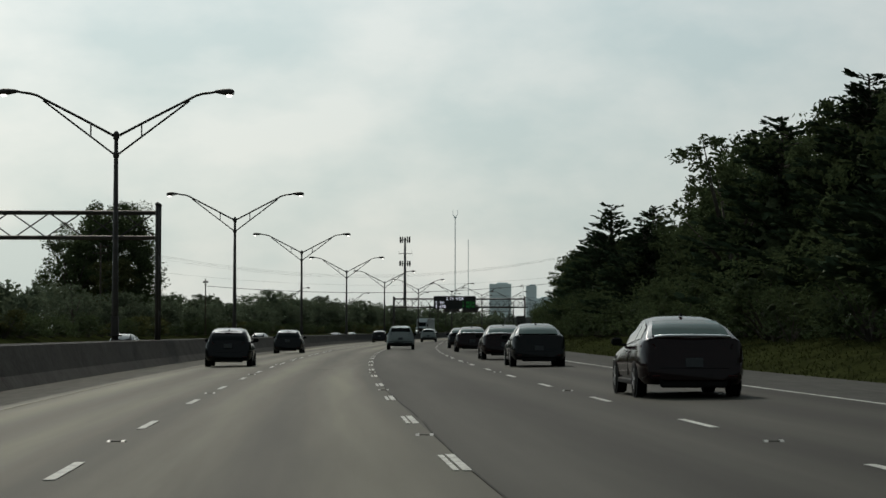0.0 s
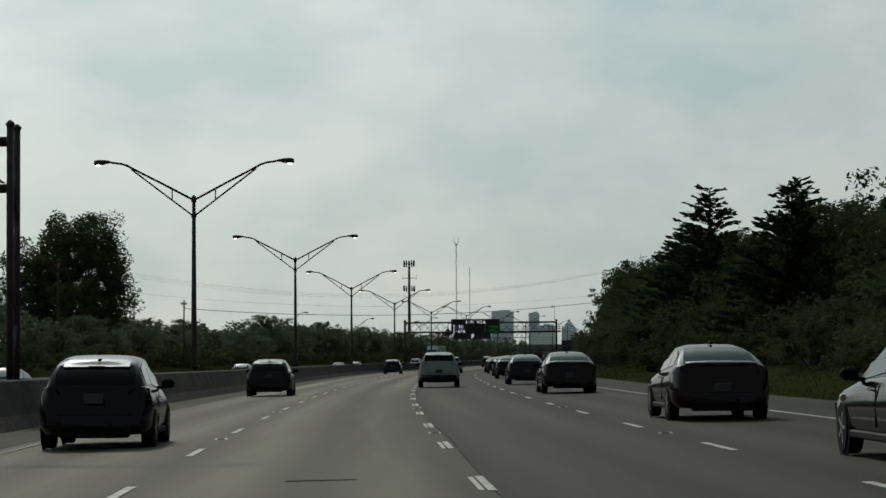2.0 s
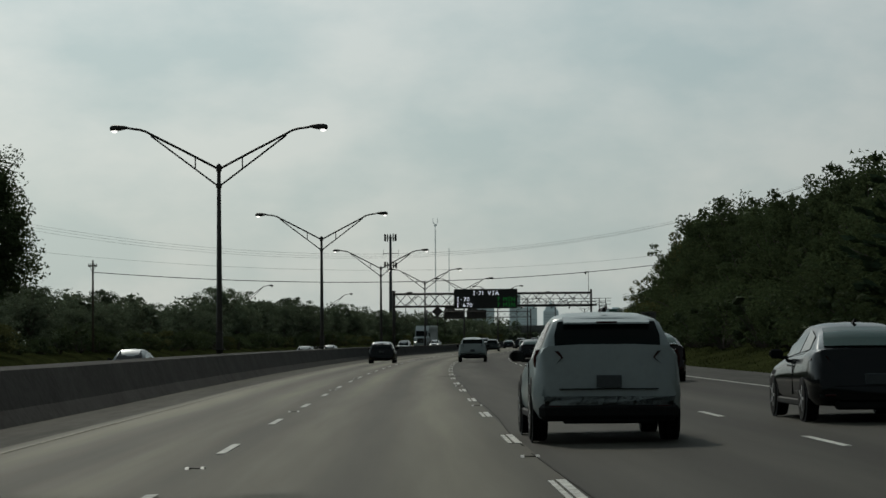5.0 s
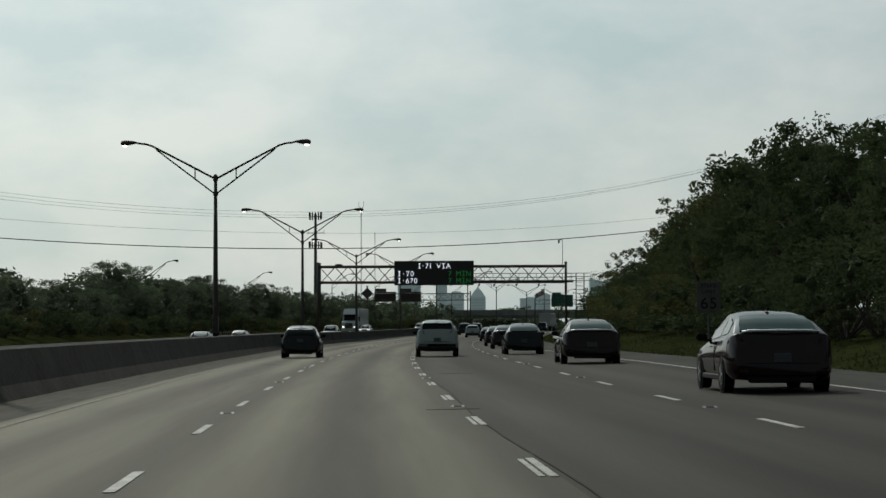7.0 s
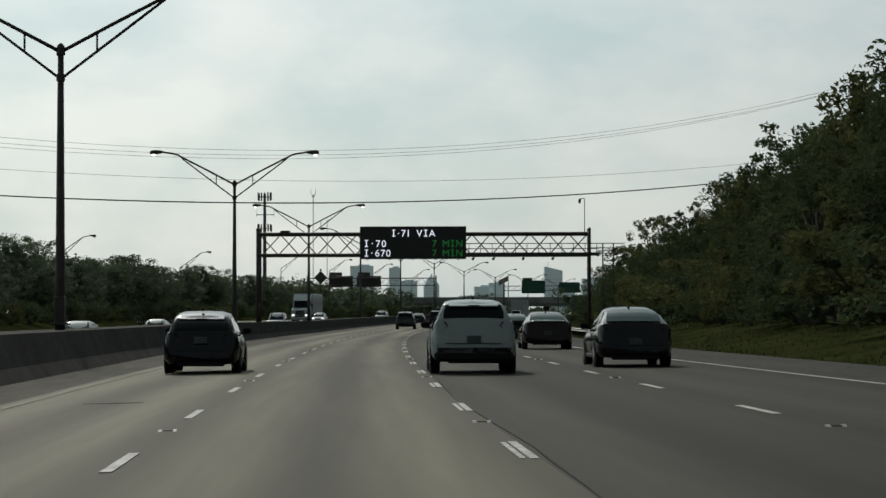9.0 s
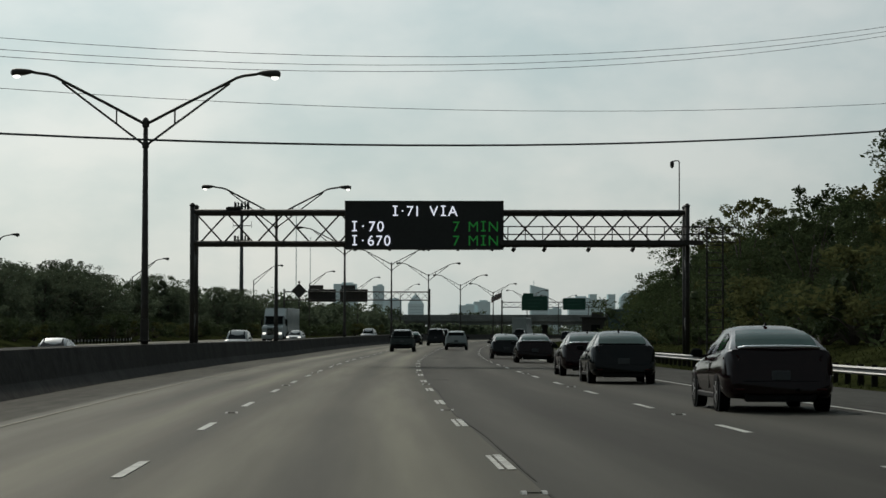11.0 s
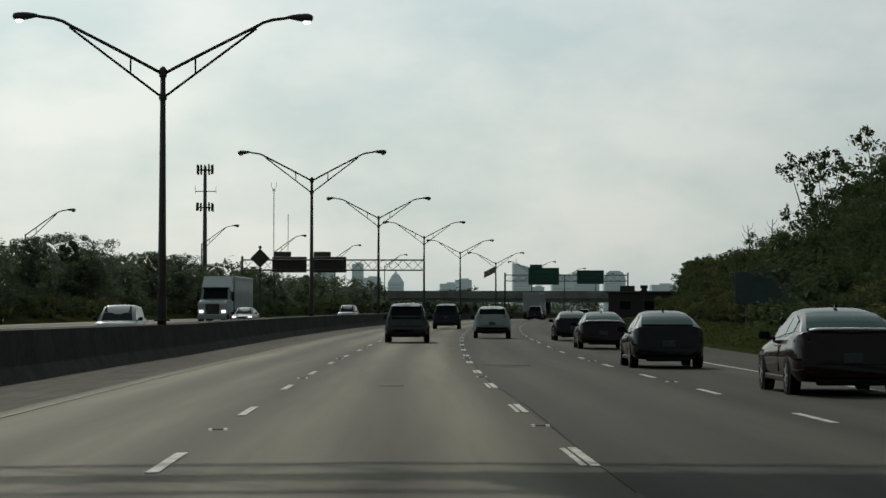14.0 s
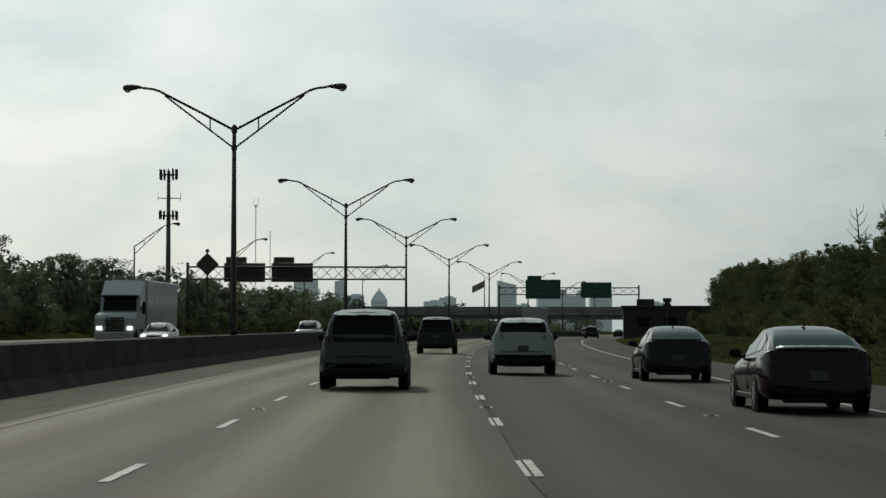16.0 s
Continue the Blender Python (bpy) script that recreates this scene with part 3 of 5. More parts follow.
def diamond_sign():
    g = thing("warning_sign", pose(-5.1, 714, 0), "diamond warning sign with flasher seen from behind", "road sign")
    bm = bmesh.new()
    box(bm, (0, 0, 8.45), (1.75, 0.05, 1.75), 0.01, Euler((0, radians(45), 0)).to_matrix())
    part("panel", bm, SIGNBACK, g)
    for z in (9.85, 6.95):
        bm = bmesh.new()
        lathe(bm, [(0.05, -0.2), (0.2, -0.16), (0.22, 0.1), (0.1, 0.16)], axis="y", n=12, centre=(0, 0, z))
        part("flasher", bm, STEEL_D, g, "round dark flasher housing")
    part("bracket", bar((0, 0.1, 6.8), (0, 0.1, 9.9), 0.06), STEEL_D, g)
    part("post", bar((0, 0.2, ground_z(-29.2, 714) - 0.1), (0, 0.2, 7.4), 0.10, 8), STEEL_D, g)


diamond_sign()


def guide_gantry():
    """Two green guide signs on a slim frame far ahead."""
    y = 850.0
    g = thing("sign_gantry", pose(51.5, y, 0, 0, 0, -8), "slim steel gantry carrying two green guide signs", "gantry")
    truss(g, -12.6, 9.6, 0, 7.5, 8.6, 1.0, 14, 0.08, 0.035, STEEL)
    post_pair(g, -12.7, 0, rise(y) - 0.1, 8.9, 1.0, 0.14)
    post_pair(g, 9.7, 0, rise(y) - 0.2, 8.9, 1.0, 0.14)
    for x, z, w, h, lab, lines in ((-5.6, 8.35, 5.6, 3.1, "green guide sign with an exit tab", 3), (2.9, 8.2, 4.9, 2.5, "plain green guide sign", 2)):
        board = thing("guide_sign", g.matrix_world @ pose(x, -0.75, z), lab + " on the far gantry", "road sign", "green guide signs")
        part("panel", box(bmesh.new(), (0, 0, 0), (w, 0.06, h), 0.02), GREENS, board)
        if lines == 3:
            part("exit_tab", box(bmesh.new(), (-w * 0.25, 0, h / 2 + 0.3), (w * 0.4, 0.06, 0.6), 0.02), GREENS, board)
        for k in range(lines):
            part("legend_bar", box(bmesh.new(), (-0.2 * k, -0.036, h * 0.25 - k * 0.75), (w * (0.62 - 0.12 * k), 0.01, 0.22), 0.003), GREENS if k == 9 else SIGN_L, board)


SIGN_L = mat("faint_green_legend", (0.03, 0.12, 0.085), 0.5, vary=0.3)
guide_gantry()


# ---- wires, poles, masts ----
def wire(y, ky, a, b, c, x0, x1, r):
    """A wire slung slantwise over the road, sagging between two far poles."""
    w = thing("power_line", Matrix(), "thin dark overhead power line sagging across the motorway", "power line", "overhead lines")
    pts = []
    for i in range(41):
        x = x0 + (x1 - x0) * i / 40
        pts.append((x, y + ky * x, a + b * x + c * x * x))
    part("span", tube(bmesh.new(), pts, r, 5), WIRE, w)


wire(393, 0.70, 7.70, 0.0618, 0.00182, -36.5, 44, 0.034)
wire(393, 0.80, 10.70, 0.1072, 0.00331, -50, 44, 0.009)
wire(394, 0.75, 10.54, 0.1064, 0.00328, -50, 44, 0.009)
wire(395, 0.80, 10.43, 0.1115, 0.00330, -50, 44, 0.009)
wire(391, 0.75, 8.71, 0.0580, 0.00191, -50, 44, 0.009)


def utility_pole(x, y, top, arms, r=0.17, w=2.2):
    p = thing("utility_pole", pose(x, y, ground_z(-35 if x < 0 else 30, y) - 0.1), "dark wooden utility pole with a crossarm", "utility pole", "utility poles")
    part("pole", tube(bmesh.new(), [(0, 0, 0), (0, 0, top)], [r, r * 0.65], 9), WOOD, p, smooth=True)
    for k in range(arms):
        arm = part("crossarm", box(bmesh.new(), (0, -0.14, top - 0.5 - 0.9 * k), (w, 0.1, 0.13), 0.01), WOOD, p)
        for x_ in (-0.45 * w, -0.22 * w, 0.22 * w, 0.45 * w):
            part("insulator", lathe(bmesh.new(), [(0.03, 0), (0.06, 0.04), (0.03, 0.08), (0.05, 0.12), (0.02, 0.16)], n=8, centre=(x_, -0.14, top - 0.44 - 0.9 * k)), STEEL, arm)
        for s_ in (-1, 1):
            part("arm_brace", bar((s_ * 0.34 * w, -0.14, top - 0.55 - 0.9 * k), (0, -0.12, top - 1.1 - 0.9 * k), 0.02), STEEL, arm)


utility_pole(-36.5, 367.4, 8.2, 1, 0.12, 0.8)
utility_pole(-50, 354.5, 12.9, 2)
utility_pole(44, 426, 20.6, 2)
utility_pole(97, 930, 11.5, 1)


def cell_tower():
    t = thing("cell_tower", pose(-21.9, 1079, 0.5), "tall slim steel cell tower with two antenna rings", "cell tower")
    part("mast", tube(bmesh.new(), [(0, 0, 0), (0, 0, 20), (0, 0, 41)], [0.75, 0.6, 0.42], 14), STEEL, t, smooth=True)
    for zc, n, hh, rr in ((40.0, 12, 2.6, 2.1), (29.8, 12, 2.2, 2.2)):
        ringp = part("antenna_ring", tube(bmesh.new(), [(rr * math.cos(a * math.tau / 24), rr * math.sin(a * math.tau / 24), zc) for a in range(25)], 0.09, 5), STEEL_D, t)
        for k in range(n):
            a = k * math.tau / n
            c = Vector((rr * math.cos(a), rr * math.sin(a), zc))
            part("antenna", box(bmesh.new(), c + Vector((0, 0, random.uniform(-0.2, 0.3))), (0.42, 0.3, hh), 0.04, Euler((0, 0, a)).to_matrix()), STEEL_D, ringp)
            if k % 2 == 0:
                part("ring_arm", bar((0, 0, zc), c, 0.07), STEEL_D, ringp)
    part("spreader", bar((-2.6, 0, 34.2), (3.0, 0, 34.2), 0.13), STEEL_D, t)
    for x in (-2.6, 3.0):
        part("whip", bar((x, 0, 33.6), (x, 0, 35.6), 0.06), STEEL_D, t)


cell_tower()
# Pale, faintly emitting steel: the air's haze is put into the masts' colour
HAZE_STEEL = mat("hazy_distant_steel", (0.30, 0.33, 0.33), 0.8, vary=0.1, spec=0.0, glow_=0.10)


def radio_mast(x, y, h, w, crown):
    t = thing("radio_mast", pose(x, y, 0), "tall slender lattice radio mast on the horizon", "radio mast", "radio masts")
    for a, b in ((-1, -1), (1, -1), (0, 1)):
        part("leg", bar((a * w, b * w, 0), (a * w, b * w, h), w * 0.35, 5), HAZE_STEEL, t)
    n = 24
    for i in range(n):
        z0, z1 = h * i / n, h * (i + 1) / n
        part("lacing", bar((-w, -w, z0), (w, -w, z1), w * 0.25, 4), HAZE_STEEL, t)
    if crown:
        for s in (-1, 1):
            part("crown_arm", bar((0, 0, h), (s * 4.5, 0, h + 5), 0.5, 5), HAZE_STEEL, t)
            part("crown_whip", bar((s * 4.5, 0, h + 5), (s * 4.5, 0, h + 14), 0.4, 5), HAZE_STEEL, t)
        part("crown_deck", bar((0, 0, h - 2), (0, 0, h + 1), 2.6, 8), HAZE_STEEL, t)


radio_mast(-2, 4900, 224, 0.8, True)
radio_mast(23.5, 4900, 180, 0.6, False)


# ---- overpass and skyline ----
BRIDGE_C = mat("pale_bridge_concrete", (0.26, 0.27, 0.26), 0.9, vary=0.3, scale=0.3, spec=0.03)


def overpass():
    y = 1010.0
    o = thing("overpass", pose(70, y, 0, 0, 0, -10), "hazy concrete road bridge crossing the motorway far ahead", "bridge", kind="structure")
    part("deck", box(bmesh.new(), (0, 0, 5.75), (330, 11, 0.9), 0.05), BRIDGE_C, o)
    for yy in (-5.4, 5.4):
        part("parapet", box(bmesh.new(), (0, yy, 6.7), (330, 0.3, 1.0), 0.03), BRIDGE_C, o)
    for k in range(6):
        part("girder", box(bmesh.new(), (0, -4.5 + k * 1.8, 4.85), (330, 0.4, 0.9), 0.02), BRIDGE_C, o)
    for x in (-62, -33, -6, 22):
        part("pier_cap", box(bmesh.new(), (x, 0, 4.1), (1.2, 10, 0.7), 0.05), CONCRETE, o)
        for yy in (-3.5, 0, 3.5):
            part("pier", bar((x, yy, -0.5), (x, yy, 3.8), 0.5, 12), CONCRETE, o)
    for x, s in ((-120, 1), (108, -1)):
        bm = bmesh.new()
        rings = [[(x - s * 50, yy, z) for yy, z in ((-16, -0.5), (-6, 5.2), (6, 5.2), (16, -0.5))], [(x + s * 28, yy, z) for yy, z in ((-9, -0.5), (-6, 4.6), (6, 4.6), (9, -0.5))], [(x + s * 40, yy, -0.5 + z) for yy, z in ((-9, 0), (-6, 0.2), (6, 0.2), (9, 0))]]
        part("embankment", loft(bm, rings), GRASS, o, "grassy embankment")


overpass()
# Distance haze is painted in: pale bases and a faint emission, no lamps
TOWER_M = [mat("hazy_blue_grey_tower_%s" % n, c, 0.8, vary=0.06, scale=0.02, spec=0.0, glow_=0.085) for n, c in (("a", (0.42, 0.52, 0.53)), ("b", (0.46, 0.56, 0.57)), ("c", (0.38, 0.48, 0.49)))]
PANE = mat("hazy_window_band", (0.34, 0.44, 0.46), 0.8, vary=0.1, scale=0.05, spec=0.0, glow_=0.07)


def tower(x0, x1, top, mi=0, shape="flat", y=4400, floors=0):
    w, d = x1 - x0, 22.0
    t = thing("office_tower", pose((x0 + x1) / 2, y, 0), "hazy blue-grey office tower on the city skyline" + {"flat": " with a flat roof", "spire": " with a pointed roof", "dome": " with a rounded crown", "notch": " with a stepped roof", "fin": " with a slanted top"}[shape], "building", "skyline towers")
    bm = bmesh.new()
    if shape == "spire":
        loft(bm, [[(sx * w / 2, sy * d / 2, z) for sx, sy in ((-1, -1), (1, -1), (1, 1), (-1, 1))] for z in (-3, top - 16)])
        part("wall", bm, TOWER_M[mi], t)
        bm = bmesh.new()
        loft(bm, [[(sx * w * q / 2, sy * d * q / 2, z) for sx, sy in ((-1, -1), (1, -1), (1, 1), (-1, 1))] for q, z in ((1.0, top - 16), (0.9, top - 14), (0.45, top - 5), (0.12, top - 1), (0.04, top + 3))])
        part("roof", bm, TOWER_M[mi], t)
    elif shape == "dome":
        loft(bm, [[(sx * w * q / 2, sy * d / 2, z) for sx, sy in ((-1, -1), (1, -1), (1, 1), (-1, 1))] for q, z in ((1, -3), (1, top - 12), (0.92, top - 7), (0.72, top - 2.5), (0.45, top))])
        part("wall", bm, TOWER_M[mi], t)
    elif shape == "notch":
        box(bm, (0, 0, top / 2 - 4), (w, d, top - 6), 0.1)
        part("wall", bm, TOWER_M[mi], t)
        for s in (-1, 1):
            part("crown", box(bmesh.new(), (s * w * 0.36, 0, top - 3), (w * 0.28, d, 9), 0.1), TOWER_M[mi], t)
    elif shape == "fin":
        loft(bm, [[(sx * w / 2, sy * d / 2, z if z < 0 else (top if sx < 0 else top - 7)) for sx, sy in ((-1, -1), (1, -1), (1, 1), (-1, 1))] for z in (-3, 1)])
        part("wall", bm, TOWER_M[mi], t)
        part("spike", bar((-w * 0.3, 0, top - 2), (-w * 0.3, 0, top + 8), 0.5, 5), TOWER_M[mi], t)
    else:
        box(bm, (0, 0, top / 2 - 1.5), (w, d, top + 3), 0.1)
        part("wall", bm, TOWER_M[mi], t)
        part("roof_plant", box(bmesh.new(), (w * 0.1, 0, top + 1.2), (w * 0.5, d * 0.5, 2.4), 0.1), TOWER_M[mi], t)
    n = max(3, int(top / 6.5))
    for k in range(n):
        z = 6 + k * (top - 22) / n
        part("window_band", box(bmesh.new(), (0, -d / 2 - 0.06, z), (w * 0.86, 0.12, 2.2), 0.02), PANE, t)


for a in ((137, 168, 60, 1, "flat"), (179, 204, 69, 0, "spire"), (262, 292, 51, 1, "flat"), (286, 312, 57, 0, "flat"), (378, 407, 84, 0, "fin"), (408, 428, 46, 2, "flat"), (440, 474, 64, 1, "flat"), (474, 516, 68, 2, "notch"), (524, 558, 72, 0, "dome"), (58, 96, 85, 1, "flat"), (122, 140, 82, 0, "flat"), (600, 640, 50, 1, "flat")):
    tower(*a)


# ---- trees ----
def leaf_cloud(rng, centres, radii, per, size, squash=0.8):
    """Many small bent leaf sprays in balls round the centres."""
    vs, fs = [], []
    for c, r in zip(centres, radii):
        for _ in range(per):
            d = Vector((rng.gauss(0, 1), rng.gauss(0, 1), rng.gauss(0, 1))).normalized()
            p = c + Vector((d.x, d.y, d.z * squash)) * r * (rng.random() ** 0.45)
            a = Vector((rng.gauss(0, 1), rng.gauss(0, 1), rng.gauss(0, 0.7))).normalized()
            b = a.cross(Vector((rng.gauss(0, 1), rng.gauss(0, 1), rng.gauss(0, 1)))).normalized()
            s = size * rng.uniform(0.55, 1.3)
            k = len(vs)
            vs += [p - a * s, p + b * s * 0.45 - a * s * 0.2, p + a * s * 0.9, p - b * s * 0.42 + a * s * 0.15]
            fs.append((k, k + 1, k + 2, k + 3))
    return vs, fs


def mesh_part(name, vs, fs, material, parent):
    me = bpy.data.meshes.new(name)
    me.from_pydata([tuple(v) for v in vs], [], fs)
    me.materials.append(material)
    ob = new(name, me)
    ob.parent = parent
    return ob


def broad_tree(seed, h, w, leaf, thin=False, per=72, bare=0.22, leaf_size=0.185, shell=34, core=0.21):
    """Trunk, forked limbs and a ragged crown of leaf sprays round a dark core."""
    rng = random.Random(seed)
    t = thing("tree", Matrix(), "", "tree")
    bm = bmesh.new()
    lean = Vector((rng.uniform(-0.3, 0.3), rng.uniform(-0.3, 0.3), 0))
    fork = Vector((0, 0, h * bare)) + lean * 0.4
    tube(bm, [(0, 0, -0.3), fork * 0.5, fork, fork + Vector((lean.x, lean.y, h * 0.3))], [0.024 * h, 0.019 * h, 0.016 * h, 0.006 * h], 7)
    n = 9 if thin else 13
    centres, radii = [], []
    for k in range(n):
        a = k * 2.4 + rng.uniform(-0.4, 0.4)
        zz = h * (bare + 0.10 + (0.95 - bare) * (k + 0.5) / n) * rng.uniform(0.92, 1.0)
        u = (zz / h - bare) / (1 - bare)
        reach = w * 0.5 * math.sqrt(max(0.05, math.sin(math.pi * min(0.97, 0.16 + 0.80 * u)))) * rng.uniform(0.55, 0.95)
        e = Vector((math.cos(a) * reach, math.sin(a) * reach, zz))
        mid = fork.lerp(e, 0.5) + Vector((0, 0, h * 0.05))
        tube(bm, [fork.lerp(Vector((0, 0, zz)), 0.25), mid, e], [0.009 * h, 0.006 * h, 0.002 * h], 5)
        m = 7 if thin else 6
        for j in range(m):
            q = e + Vector((rng.gauss(0, 1), rng.gauss(0, 1), rng.gauss(0, 0.8))) * w * 0.12
            q.z = min(q.z, h * rng.uniform(0.9, 1.0))
            centres.append(q)
            radii.append(w * rng.uniform(0.055, 0.12) * (0.8 if thin else 1.0))
    if not thin:
        for k in range(shell):
            a, u = k * 2.4, (k + 0.5) / shell
            rr = w * 0.40 * math.sqrt(max(0.04, math.sin(math.pi * (0.14 + 0.80 * u)))) * rng.uniform(0.75, 1.0)
            centres.append(Vector((math.cos(a) * rr, math.sin(a) * rr, h * (bare * 0.75 + (0.95 - bare * 0.75) * u))))
            radii.append(w * rng.uniform(0.08, 0.13))
    part("trunk", bm, BARK, t, smooth=True)
    crown = mesh_part("crown", *leaf_cloud(rng, centres, radii, per, leaf_size), leaf, t)
    if not thin:
        bm = bmesh.new()
        lumps = 30 if shell < 100 else 80
        for k in range(lumps):
            a = k * 2.4
            u = (k + 0.5) / lumps
            rr = w * core * math.sin(math.pi * (0.14 + 0.76 * u)) * (0.5 + 0.5 * ((k * 7) % 10) / 9)
            c = Vector((math.cos(a) * rr, math.sin(a) * rr, h * (bare + 0.04 + (0.84 - bare) * u)))
            r = bmesh.ops.create_icosphere(bm, subdivisions=1, radius=w * 0.058, matrix=Matrix.Translation(c))
            for v in r["verts"]:
                v.co = c + (v.co - c) * rng.uniform(0.6, 1.2)
        part("inner_crown", bm, CORE if leaf is not HAZE_LEAF else HAZE_LEAF, t)
    return t


def conifer(seed, h, w):
    rng = random.Random(seed)
    t = thing("conifer", Matrix(), "", "tree")
    bm = bmesh.new()
    tube(bm, [(0, 0, -0.3), (0, 0, h * 0.5), (0, 0, h * 0.99)], [0.016 * h, 0.010 * h, 0.002 * h], 7)
    vs, fs = [], []
    z = h * 0.10
    while z < h * 0.985:
        u = z / h
        reach = w * 0.5 * (1 - u) ** 0.8 + 0.16
        for k in range(11):
            a = rng.uniform(0, math.tau)
            L = reach * rng.uniform(0.45, 1.3)
            d = Vector((math.cos(a), math.sin(a), 0))
            zb = z + rng.uniform(-0.45, 0.45)
            tip = Vector((0, 0, zb)) + d * L + Vector((0, 0, L * rng.uniform(0.12, 0.72)))
            tube(bm, [(0, 0, zb), tip], [0.03, 0.008], 3, caps=False)
            m = max(8, int(L * 15))
            for j in range(m):
                p = Vector((0, 0, zb)).lerp(tip, 1.03 - 0.85 * ((j + rng.random()) / m) ** (1.7 if u > 0.45 else 1.1))
                side = d.cross(Vector((0, 0, 1))) * rng.choice((-1, 1))
                o = (d * 0.8 + side * rng.uniform(0.2, 1.0) + Vector((0, 0, rng.uniform(-0.1, 1.1)))).normalized()
                s = rng.uniform(0.26, 0.5) * (0.65 + 0.5 * (1 - u))
                b = o.cross(Vector((rng.gauss(0, 1), rng.gauss(0, 1), rng.gauss(0, 1)))).normalized()
                k0 = len(vs)
                vs += [p, p + o * s * 0.5 + b * s * 0.26, p + o * s, p + o * s * 0.5 - b * s * 0.26]
                fs.append((k0, k0 + 1, k0 + 2, k0 + 3))
        z += 0.24 + 0.012 * h
    part("trunk", bm, BARK, t)
    mesh_part("crown", vs, fs, NEEDLE, t)
    bm = bmesh.new()
    lathe(bm, [(0.1, h * 0.1), (w * 0.24, h * 0.16), (w * 0.17, h * 0.4), (w * 0.09, h * 0.62), (0.03, h * 0.8)], n=9)
    part("inner_crown", bm, CORE, t, smooth=True)
    return t


def shrub(seed, h, w, leaf):
    rng = random.Random(seed)
    t = thing("shrub", Matrix(), "", "shrub")
    bm = bmesh.new()
    centres, radii = [], []
    for k in range(16):
        a = rng.uniform(0, math.tau)
        r = w * 0.5 * math.sqrt(rng.random()) * 0.85
        zz = h * rng.uniform(0.15, 0.92) * (1 - 0.5 * (r / w) ** 2)
        c = Vector((math.cos(a) * r, math.sin(a) * r, zz))
        centres.append(c)
        radii.append(h * rng.uniform(0.16, 0.27))
        tube(bm, [(0, 0, -0.1), c * 0.5 + Vector((0, 0, 0.1)), c], [0.04, 0.025, 0.008], 4)
    part("stem", bm, BARK, t)
    mesh_part("crown", *leaf_cloud(rng, centres, radii, 120, 0.11), leaf, t)
    bm = bmesh.new()
    for c, r in zip(centres, radii):
        q = bmesh.ops.create_icosphere(bm, subdivisions=1, radius=r * 0.34, matrix=Matrix.Translation(c * 0.8))
        for v in q["verts"]:
            v.co = c * 0.8 + (v.co - c * 0.8) * rng.uniform(0.5, 1.35)
    part("inner_crown", bm, CORE, t)
    return t


BIG = broad_tree(15, 20, 18, LEAF, False, 120, 0.12, 0.25, 210, 0.36)
BROAD = [broad_tree(11, 12, 8.5, LEAF), broad_tree(12, 12, 10, LEAF), broad_tree(13, 12, 7.5, LEAF_Y), broad_tree(14, 12, 9, LEAF)]
HAZY = [broad_tree(51, 12, 9.5, HAZE_LEAF), broad_tree(52, 12, 10.5, HAZE_LEAF), broad_tree(53, 12, 8.5, HAZE_LEAF), broad_tree(54, 12, 8.0, HAZE_LEAF, True, 60)]
LACY = [broad_tree(21, 12, 7.5, LEAF, True, 40), broad_tree(22, 12, 6.5, LEAF_Y, True, 38)]
FIRS = [conifer(31, 11.5, 5.6), conifer(32, 10, 5.0)]
SHRUBS = [shrub(41, 3.2, 4.2, LEAF), shrub(42, 2.6, 3.6, LEAF_Y), shrub(43, 4.0, 4.6, LEAF)]
PROTOS = BROAD + LACY + FIRS + SHRUBS + [BIG] + HAZY
for p in PROTOS:
    for o in (p, *p.children_recursive):
        scene.collection.objects.unlink(o)
tree_rng = random.Random(5)


def plant(proto, x, y, z, height, spread=1.0, label="", group=""):
    full = {id(p): h for p, h in zip(PROTOS, [12] * 6 + [11.5, 10, 3.2, 2.6, 4.0, 20] + [12] * 4)}[id(proto)]
    k = height / full
    t = copy_thing(proto, Matrix.LocRotScale((x, y, z), Euler((0, 0, tree_rng.uniform(0, math.tau))), None))
    t.scale = (k * spread, k * spread, k)
    return tagged(t, label, "tree" if full > 5 else "shrub", group)


TOP_R = [(40, 11.5), (90, 11.5), (127, 12.4), (140, 12.5), (156, 11.3), (165, 9.2), (185, 9.5), (196, 9.0), (213, 9.6), (226, 10.8), (245, 10.6), (270, 10.8), (300, 10.5), (314, 10.2), (326, 12.4), (350, 12.2), (370, 11.9),
         (388, 11.2), (410, 10.2), (440, 8.8), (465, 7.6), (490, 8.6), (503, 8.4), (512, 6.6), (541, 6.7), (560, 7.2), (600, 7.4), (650, 7.4), (690, 8.6), (760, 9.2)]


def top_right(y):
    return float(np.interp(y, [a for a, _ in TOP_R], [b for _, b in TOP_R]))


